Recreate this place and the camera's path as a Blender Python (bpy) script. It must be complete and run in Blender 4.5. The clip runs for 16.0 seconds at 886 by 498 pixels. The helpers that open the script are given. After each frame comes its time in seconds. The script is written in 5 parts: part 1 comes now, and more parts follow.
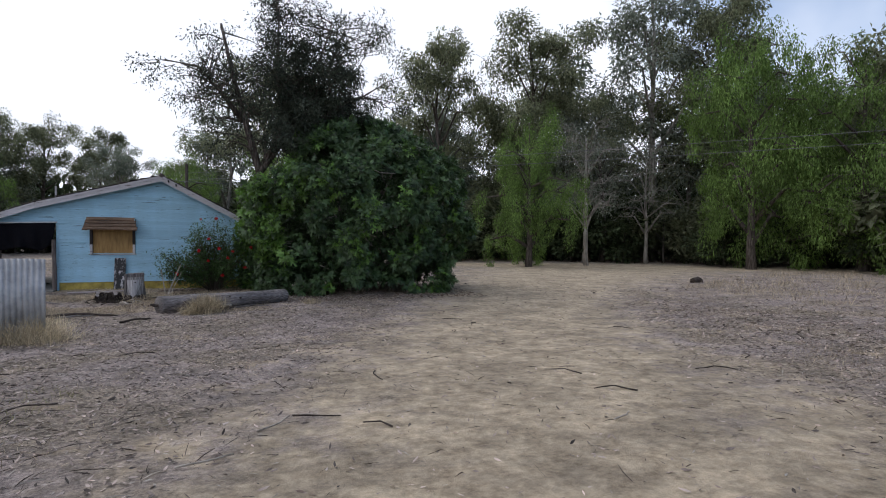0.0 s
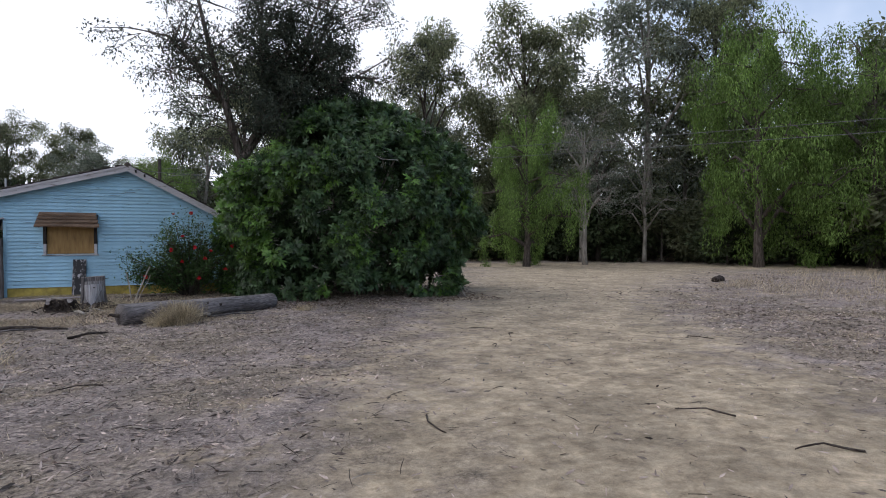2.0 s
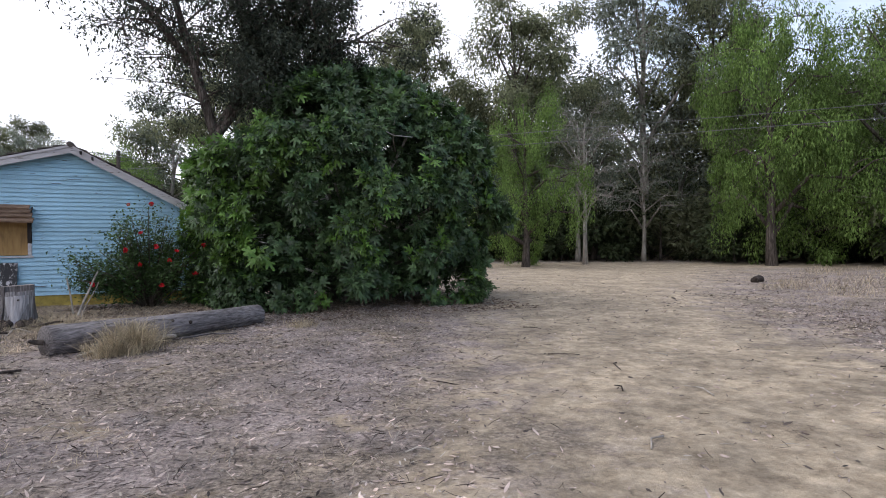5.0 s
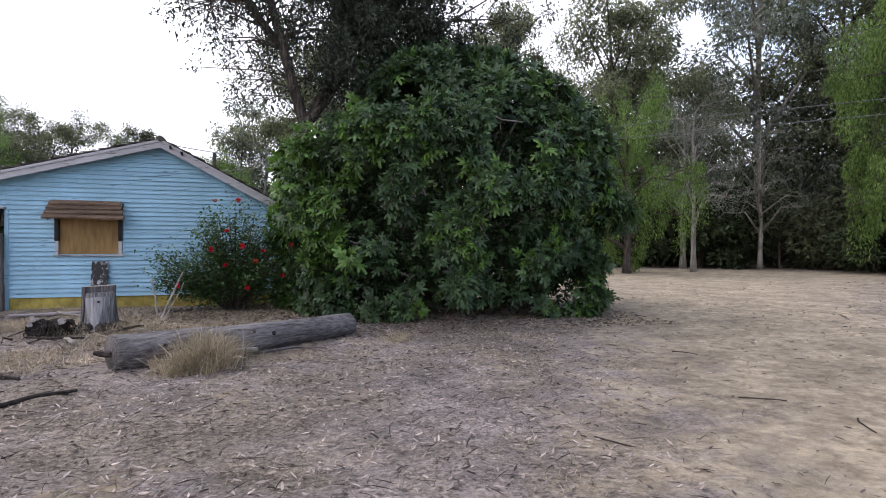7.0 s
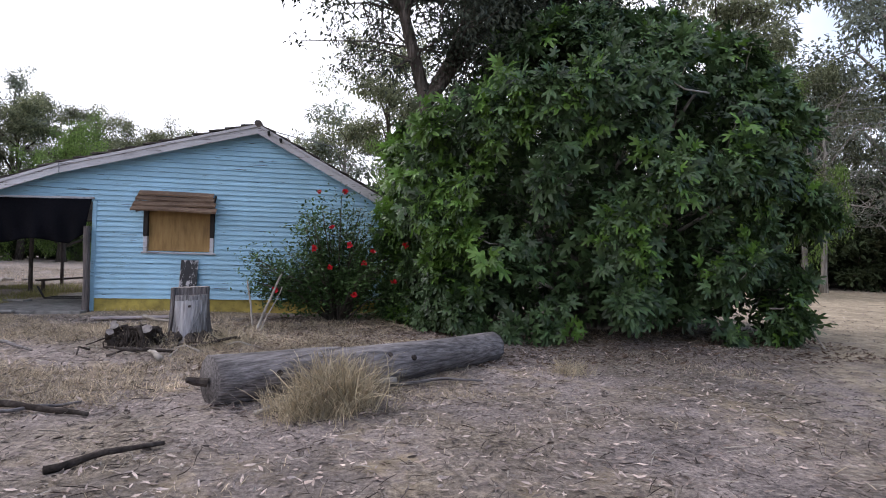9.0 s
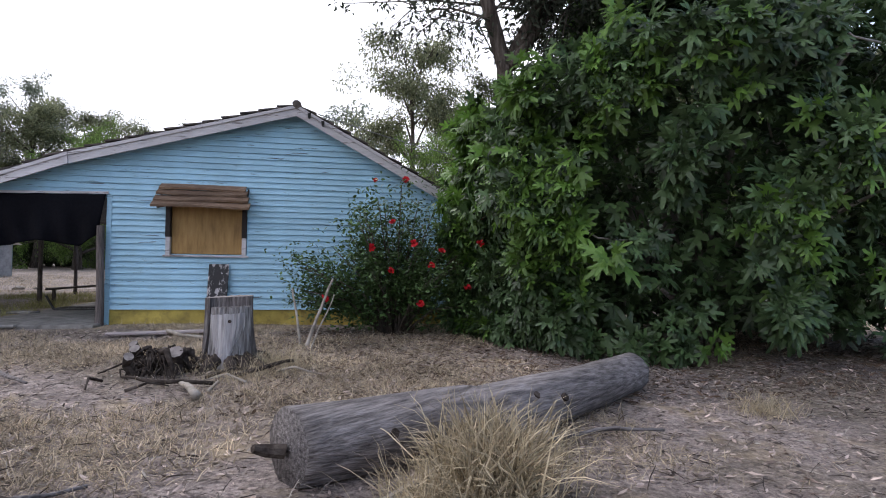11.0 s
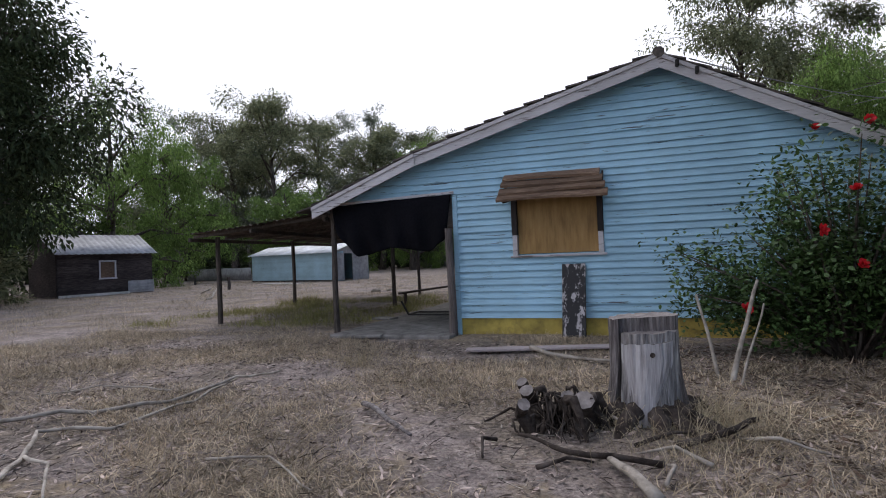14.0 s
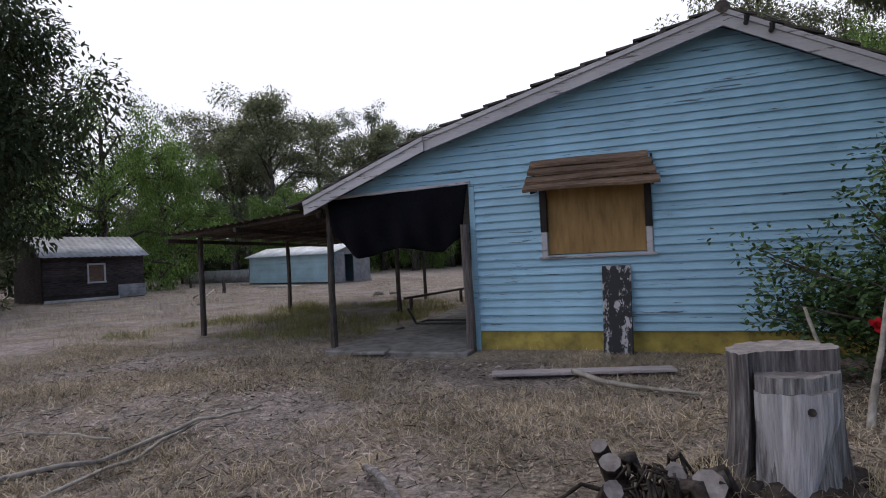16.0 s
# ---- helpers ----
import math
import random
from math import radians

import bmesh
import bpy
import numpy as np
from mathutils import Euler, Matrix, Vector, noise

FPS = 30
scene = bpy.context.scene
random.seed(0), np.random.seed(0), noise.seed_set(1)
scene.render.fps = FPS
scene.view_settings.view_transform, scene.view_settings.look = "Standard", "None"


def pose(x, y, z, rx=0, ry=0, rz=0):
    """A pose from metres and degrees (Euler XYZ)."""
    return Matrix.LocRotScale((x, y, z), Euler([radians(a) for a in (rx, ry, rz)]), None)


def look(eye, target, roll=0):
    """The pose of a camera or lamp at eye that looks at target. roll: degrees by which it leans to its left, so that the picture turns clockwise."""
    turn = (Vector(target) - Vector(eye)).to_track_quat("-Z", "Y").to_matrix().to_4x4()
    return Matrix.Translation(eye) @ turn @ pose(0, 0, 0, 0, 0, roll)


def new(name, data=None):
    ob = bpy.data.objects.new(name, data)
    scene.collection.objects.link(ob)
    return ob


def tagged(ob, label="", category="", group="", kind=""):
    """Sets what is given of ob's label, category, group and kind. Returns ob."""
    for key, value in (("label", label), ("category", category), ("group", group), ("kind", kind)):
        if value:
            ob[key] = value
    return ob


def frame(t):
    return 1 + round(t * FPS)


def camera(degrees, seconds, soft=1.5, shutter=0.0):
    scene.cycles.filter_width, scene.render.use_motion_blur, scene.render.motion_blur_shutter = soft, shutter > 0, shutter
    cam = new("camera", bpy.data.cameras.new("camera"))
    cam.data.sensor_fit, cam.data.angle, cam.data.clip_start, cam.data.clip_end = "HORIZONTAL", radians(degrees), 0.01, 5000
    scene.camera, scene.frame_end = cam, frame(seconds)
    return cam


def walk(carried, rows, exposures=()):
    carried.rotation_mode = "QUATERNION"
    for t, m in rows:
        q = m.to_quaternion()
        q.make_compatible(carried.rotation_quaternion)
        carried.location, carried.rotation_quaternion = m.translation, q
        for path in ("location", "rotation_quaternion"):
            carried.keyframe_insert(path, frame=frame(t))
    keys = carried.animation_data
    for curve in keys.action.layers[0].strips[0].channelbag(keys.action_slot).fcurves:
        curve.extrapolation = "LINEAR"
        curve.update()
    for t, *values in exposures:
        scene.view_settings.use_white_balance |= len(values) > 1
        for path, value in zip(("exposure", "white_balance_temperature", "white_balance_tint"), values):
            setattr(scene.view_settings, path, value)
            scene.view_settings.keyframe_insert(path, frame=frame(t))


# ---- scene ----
cam = camera(76.5, 16.0, soft=1.0)

PATH = [
    (0.0, pose(6.153, -25.579, 1.989, 89.18, -0.26, -20.95)),
    (0.5, pose(6.097, -24.916, 1.936, 89.65, 0.51, -22.60)),
    (1.0, pose(6.076, -24.249, 1.887, 89.79, -0.11, -23.08)),
    (1.5, pose(6.099, -23.576, 1.841, 89.68, -0.41, -22.86)),
    (2.0, pose(6.150, -22.904, 1.808, 89.33, 0.14, -22.96)),
    (2.5, pose(6.195, -22.237, 1.789, 89.84, -0.46, -21.54)),
    (3.0, pose(6.188, -21.566, 1.784, 89.64, -0.10, -22.87)),
    (5.5, pose(6.220, -18.727, 1.679, 89.50, 0.52, -25.84)),
    (6.0, pose(6.272, -18.227, 1.668, 90.24, 0.22, -23.87)),
    (6.5, pose(6.329, -17.773, 1.659, 90.41, -0.28, -20.77)),
    (7.0, pose(6.362, -17.209, 1.646, 89.81, -0.09, -17.59)),
    (7.5, pose(6.249, -16.517, 1.617, 90.20, -1.41, -14.15)),
    (8.0, pose(6.042, -15.776, 1.568, 90.73, -0.52, -11.77)),
    (8.5, pose(5.811, -15.073, 1.507, 90.83, -1.56, -11.25)),
    (9.0, pose(5.553, -14.451, 1.452, 90.95, -1.52, -10.93)),
    (11.5, pose(4.582, -11.780, 1.353, 91.36, -0.50, -9.21)),
    (12.0, pose(4.403, -11.330, 1.372, 90.48, 1.21, -9.27)),
    (12.5, pose(4.140, -10.897, 1.408, 91.48, 1.43, -5.00)),
    (13.0, pose(3.822, -10.527, 1.444, 91.03, 0.16, 5.52)),
    (13.5, pose(3.544, -10.254, 1.464, 91.78, 1.08, 17.78)),
    (14.0, pose(3.356, -9.940, 1.469, 90.74, 2.36, 19.98)),
    (14.5, pose(3.181, -9.488, 1.476, 90.80, 1.32, 20.82)),
    (15.0, pose(2.993, -9.071, 1.484, 90.58, 0.56, 21.16)),
    (15.5, pose(2.802, -8.744, 1.492, 90.93, 2.31, 20.33)),
    (16.0, pose(2.606, -8.506, 1.507, 90.72, 2.78, 20.13)),
]
walk(cam, PATH, exposures=((0.0, -0.08, 6250, 12), (3.0, 0.12, 6280, 13), (5.5, 0.48, 6350, 15), (9.0, 0.54, 6350, 17), (12.5, 0.54, 6350, 15), (13.5, 0.22, 6350, 15), (16.0, -0.16, 6380, 15)))

# ---------------------------------------------------------------- light
world = bpy.data.worlds.new("overcast_sky")
scene.world = world
world.use_nodes = True
wn, wl = world.node_tree.nodes, world.node_tree.links
wn.clear()
sky = wn.new("ShaderNodeTexSky")
sky.sky_type, sky.sun_disc = "NISHITA", False
sky.sun_elevation, sky.sun_rotation = radians(48), radians(-35)
sky_gain = wn.new("ShaderNodeVectorMath")
sky_gain.operation = "SCALE"
sky_gain.inputs["Scale"].default_value = 0.15
coord = wn.new("ShaderNodeTexCoord")
cloud = wn.new("ShaderNodeTexNoise")
cloud.inputs["Scale"].default_value, cloud.inputs["Detail"].default_value = 2.2, 5
axis = wn.new("ShaderNodeVectorMath")
axis.operation = "DOT_PRODUCT"
axis.inputs[1].default_value = (-0.75, 0.45, -0.35)
cover = wn.new("ShaderNodeMath")
cover.operation = "MULTIPLY_ADD"
cover.inputs[1].default_value, cover.inputs[2].default_value = 0.62, 0.48
total = wn.new("ShaderNodeMath")
total.operation = "ADD"
ramp = wn.new("ShaderNodeValToRGB")
ramp.color_ramp.elements[0].position, ramp.color_ramp.elements[1].position = 0.5, 0.86
blend = wn.new("ShaderNodeMix")
blend.data_type = "RGBA"
blend.inputs["B"].default_value = (0.97, 1.0, 1.07, 1)
back = wn.new("ShaderNodeBackground")
back.inputs["Strength"].default_value = 1.15
outw = wn.new("ShaderNodeOutputWorld")
wl.new(sky.outputs[0], sky_gain.inputs[0])
wl.new(coord.outputs["Generated"], cloud.inputs["Vector"])
wl.new(coord.outputs["Generated"], axis.inputs[0])
wl.new(axis.outputs["Value"], cover.inputs[0])
wl.new(cover.outputs[0], total.inputs[0])
wl.new(cloud.outputs[0], total.inputs[1])
wl.new(total.outputs[0], ramp.inputs[0])
wl.new(ramp.outputs[0], blend.inputs["Factor"])
wl.new(sky_gain.outputs[0], blend.inputs["A"])
wl.new(blend.outputs["Result"], back.inputs["Color"])
wl.new(back.outputs[0], outw.inputs[0])

sun = new("sun", bpy.data.lights.new("sun", "SUN"))
sun.data.energy, sun.data.angle, sun.data.color = 0.8, radians(25), (1.0, 0.97, 0.92)
sun.matrix_world = look((-8, 12, 16), (0, 0, 0))

# ---------------------------------------------------------------- materials


def material(name, colors, scale=6.0, rough=0.85, detail=6.0, bump=0.3, bump_scale=40.0, stretch=(1, 1, 1), blotch=0.35,
             blotch_scale=0.8, per_piece=0.0, metal=0.0, sheen_through=0.0, obj=True, island=0.0, gloss=0.5):
    """A surface with fine grain, broad blotches and small relief. colors: two or three base colours along the grain."""
    m = bpy.data.materials.new(name)
    m.use_nodes = True
    n, l = m.node_tree.nodes, m.node_tree.links
    bsdf = n["Principled BSDF"]
    bsdf.inputs["Roughness"].default_value, bsdf.inputs["Metallic"].default_value = rough, metal
    bsdf.inputs["Specular IOR Level"].default_value = gloss
    tc, mp = n.new("ShaderNodeTexCoord"), n.new("ShaderNodeMapping")
    mp.inputs["Scale"].default_value = stretch
    l.new(tc.outputs["Object" if obj else "Generated"], mp.inputs[0])
    if per_piece:
        shift = n.new("ShaderNodeVectorMath")
        shift.operation = "SCALE"
        shift.inputs[0].default_value = (37.0, 11.0, 23.0)
        l.new(n.new("ShaderNodeObjectInfo").outputs["Random"], shift.inputs["Scale"])
        l.new(shift.outputs[0], mp.inputs["Location"])
    grain, broad = n.new("ShaderNodeTexNoise"), n.new("ShaderNodeTexNoise")
    grain.inputs["Scale"].default_value, grain.inputs["Detail"].default_value = scale, detail
    broad.inputs["Scale"].default_value, broad.inputs["Detail"].default_value = blotch_scale, 3
    grain.inputs["Roughness"].default_value = 0.65
    l.new(mp.outputs[0], grain.inputs["Vector"])
    l.new(tc.outputs["Object"], broad.inputs["Vector"])
    cr = n.new("ShaderNodeValToRGB")
    e = cr.color_ramp.elements
    e[0].position, e[1].position = 0.32, 0.68
    e[0].color, e[1].color = (*colors[0], 1), (*colors[-1], 1)
    if len(colors) == 3:
        mid = e.new(0.5)
        mid.color = (*colors[1], 1)
    l.new(grain.outputs[0], cr.inputs[0])
    gain = n.new("ShaderNodeMapRange")
    gain.inputs[1].default_value, gain.inputs[2].default_value = 0.3, 0.7
    gain.inputs[3].default_value, gain.inputs[4].default_value = 1 - blotch, 1 + blotch * 0.6
    l.new(broad.outputs[0], gain.inputs[0])
    hsv = n.new("ShaderNodeHueSaturation")
    l.new(cr.outputs[0], hsv.inputs["Color"])
    value = gain.outputs[0]
    if per_piece or island:
        src = n.new("ShaderNodeObjectInfo").outputs["Random"] if per_piece else n.new("ShaderNodeNewGeometry").outputs["Random Per Island"]
        amount = per_piece or island
        r = n.new("ShaderNodeMapRange")
        r.inputs[3].default_value, r.inputs[4].default_value = 1 - amount, 1 + amount
        l.new(src, r.inputs[0])
        mul = n.new("ShaderNodeMath")
        mul.operation = "MULTIPLY"
        l.new(value, mul.inputs[0])
        l.new(r.outputs[0], mul.inputs[1])
        value = mul.outputs[0]
    l.new(value, hsv.inputs["Value"])
    l.new(hsv.outputs[0], bsdf.inputs["Base Color"])
    if bump:
        rel, b = n.new("ShaderNodeTexNoise"), n.new("ShaderNodeBump")
        rel.inputs["Scale"].default_value, rel.inputs["Detail"].default_value = bump_scale, 4
        l.new(mp.outputs[0], rel.inputs["Vector"])
        b.inputs["Strength"].default_value, b.inputs["Distance"].default_value = bump, 0.02
        l.new(rel.outputs[0], b.inputs["Height"])
        l.new(b.outputs[0], bsdf.inputs["Normal"])
    if sheen_through:
        tr, mx = n.new("ShaderNodeBsdfTranslucent"), n.new("ShaderNodeMixShader")
        mx.inputs[0].default_value = sheen_through
        l.new(hsv.outputs[0], tr.inputs[0])
        l.new(bsdf.outputs[0], mx.inputs[1])
        l.new(tr.outputs[0], mx.inputs[2])
        l.new(mx.outputs[0], n["Material Output"].inputs[0])
    return m


def paint_material(name, paint, bare, worn=0.36, stretch=(0.6, 6, 9), rough=0.6):
    """Old house paint, flaked to bare wood in patches along the boards."""
    m = material(name, (tuple(c * 0.86 for c in paint), paint, tuple(min(1, c * 1.1) for c in paint)), scale=7, rough=rough, stretch=stretch,
                 blotch=0.14, blotch_scale=1.1, per_piece=0.06, bump=0.25, bump_scale=25)
    n, l = m.node_tree.nodes, m.node_tree.links
    bsdf, hsv = n["Principled BSDF"], [x for x in n if x.type == "HUE_SAT"][0]
    tc, mp, f1 = n.new("ShaderNodeTexCoord"), n.new("ShaderNodeMapping"), n.new("ShaderNodeTexNoise")
    mp.inputs["Scale"].default_value = stretch
    f1.inputs["Scale"].default_value, f1.inputs["Detail"].default_value, f1.inputs["Roughness"].default_value = 2.3, 8, 0.7
    l.new(tc.outputs["Object"], mp.inputs[0])
    shift = n.new("ShaderNodeVectorMath")
    shift.operation = "SCALE"
    shift.inputs[0].default_value = (53.0, 17.0, 29.0)
    l.new(n.new("ShaderNodeObjectInfo").outputs["Random"], shift.inputs["Scale"])
    l.new(shift.outputs[0], mp.inputs["Location"])
    l.new(mp.outputs[0], f1.inputs["Vector"])
    cr = n.new("ShaderNodeValToRGB")
    cr.color_ramp.elements[0].position, cr.color_ramp.elements[1].position = worn - 0.02, worn + 0.02
    l.new(f1.outputs[0], cr.inputs[0])
    mix = n.new("ShaderNodeMix")
    mix.data_type = "RGBA"
    mix.inputs["A"].default_value = (*bare, 1)
    l.new(cr.outputs[0], mix.inputs["Factor"])
    l.new(hsv.outputs[0], mix.inputs["B"])
    l.new(mix.outputs["Result"], bsdf.inputs["Base Color"])
    return m


def ground_material():
    """Sandy track, leaf litter and dry grass, mixed by the track attribute of the sheet."""
    m = bpy.data.materials.new("ground_earth")
    m.use_nodes = True
    n, l = m.node_tree.nodes, m.node_tree.links
    bsdf = n["Principled BSDF"]
    bsdf.inputs["Roughness"].default_value = 0.95
    tc = n.new("ShaderNodeTexCoord")

    def noise_of(scale, detail=6, rough=0.6):
        t = n.new("ShaderNodeTexNoise")
        t.inputs["Scale"].default_value, t.inputs["Detail"].default_value, t.inputs["Roughness"].default_value = scale, detail, rough
        l.new(tc.outputs["Object"], t.inputs["Vector"])
        return t.outputs[0]

    def ramp_of(fac, stops):
        r = n.new("ShaderNodeValToRGB")
        el = r.color_ramp.elements
        while len(el) < len(stops):
            el.new(0.5)
        for k, (p, c) in zip(el, stops):
            k.position, k.color = p, (*c, 1)
        l.new(fac, r.inputs[0])
        return r.outputs[0]

    def mix(fac, a, b):
        x = n.new("ShaderNodeMix")
        x.data_type = "RGBA"
        l.new(fac, x.inputs["Factor"])
        l.new(a, x.inputs["A"])
        l.new(b, x.inputs["B"])
        return x.outputs["Result"]

    sand = ramp_of(noise_of(4.0, 12, 0.82), ((0.34, (0.27, 0.205, 0.135)), (0.46, (0.47, 0.372, 0.255)), (0.6, (0.63, 0.512, 0.365)), (0.75, (0.74, 0.615, 0.445))))
    litter = ramp_of(noise_of(24, 10, 0.85), ((0.38, (0.055, 0.045, 0.04)), (0.47, (0.30, 0.24, 0.22)), (0.54, (0.45, 0.37, 0.33)), (0.64, (0.68, 0.59, 0.53))))
    grass = ramp_of(noise_of(20, 10, 0.85), ((0.38, (0.05, 0.04, 0.032)), (0.5, (0.29, 0.23, 0.175)), (0.64, (0.56, 0.47, 0.37))))
    patches = ramp_of(noise_of(0.55, 5, 0.6), ((0.44, (0, 0, 0)), (0.58, (1, 1, 1))))
    bare = ramp_of(noise_of(9.0, 10, 0.8), ((0.36, (0.27, 0.20, 0.12)), (0.5, (0.44, 0.34, 0.215)), (0.66, (0.58, 0.46, 0.31))))
    open_soil = ramp_of(noise_of(0.8, 7, 0.68), ((0.56, (0, 0, 0)), (0.66, (0.85, 0.85, 0.85))))
    rough_cover = mix(open_soil, mix(patches, litter, grass), bare)
    at = n.new("ShaderNodeAttribute")
    at.attribute_name = "track"
    wob = n.new("ShaderNodeMath")
    wob.operation = "MULTIPLY_ADD"
    wob.inputs[1].default_value, wob.inputs[2].default_value = 1.7, -0.85
    l.new(noise_of(1.6, 8, 0.72), wob.inputs[0])
    add = n.new("ShaderNodeMath")
    add.operation = "ADD"
    l.new(at.outputs["Fac"], add.inputs[0])
    l.new(wob.outputs[0], add.inputs[1])
    edge = ramp_of(add.outputs[0], ((0.30, (0, 0, 0)), (0.72, (1, 1, 1))))
    broad = n.new("ShaderNodeMapRange")
    broad.inputs[1].default_value, broad.inputs[2].default_value, broad.inputs[3].default_value, broad.inputs[4].default_value = 0.36, 0.64, 0.52, 1.0
    l.new(noise_of(0.9, 7, 0.7), broad.inputs[0])
    fine = n.new("ShaderNodeMapRange")
    fine.inputs[1].default_value, fine.inputs[2].default_value, fine.inputs[3].default_value, fine.inputs[4].default_value = 0.38, 0.62, 0.74, 1.2
    l.new(noise_of(5.0, 6, 0.75), fine.inputs[0])
    both = n.new("ShaderNodeMath")
    both.operation = "MULTIPLY"
    l.new(broad.outputs[0], both.inputs[0])
    l.new(fine.outputs[0], both.inputs[1])
    hs = n.new("ShaderNodeHueSaturation")
    l.new(mix(edge, rough_cover, sand), hs.inputs["Color"])
    l.new(both.outputs[0], hs.inputs["Value"])
    l.new(hs.outputs[0], bsdf.inputs["Base Color"])
    b = n.new("ShaderNodeBump")
    b.inputs["Strength"].default_value, b.inputs["Distance"].default_value = 0.75, 0.05
    l.new(noise_of(22, 8, 0.75), b.inputs["Height"])
    l.new(b.outputs[0], bsdf.inputs["Normal"])
    return m


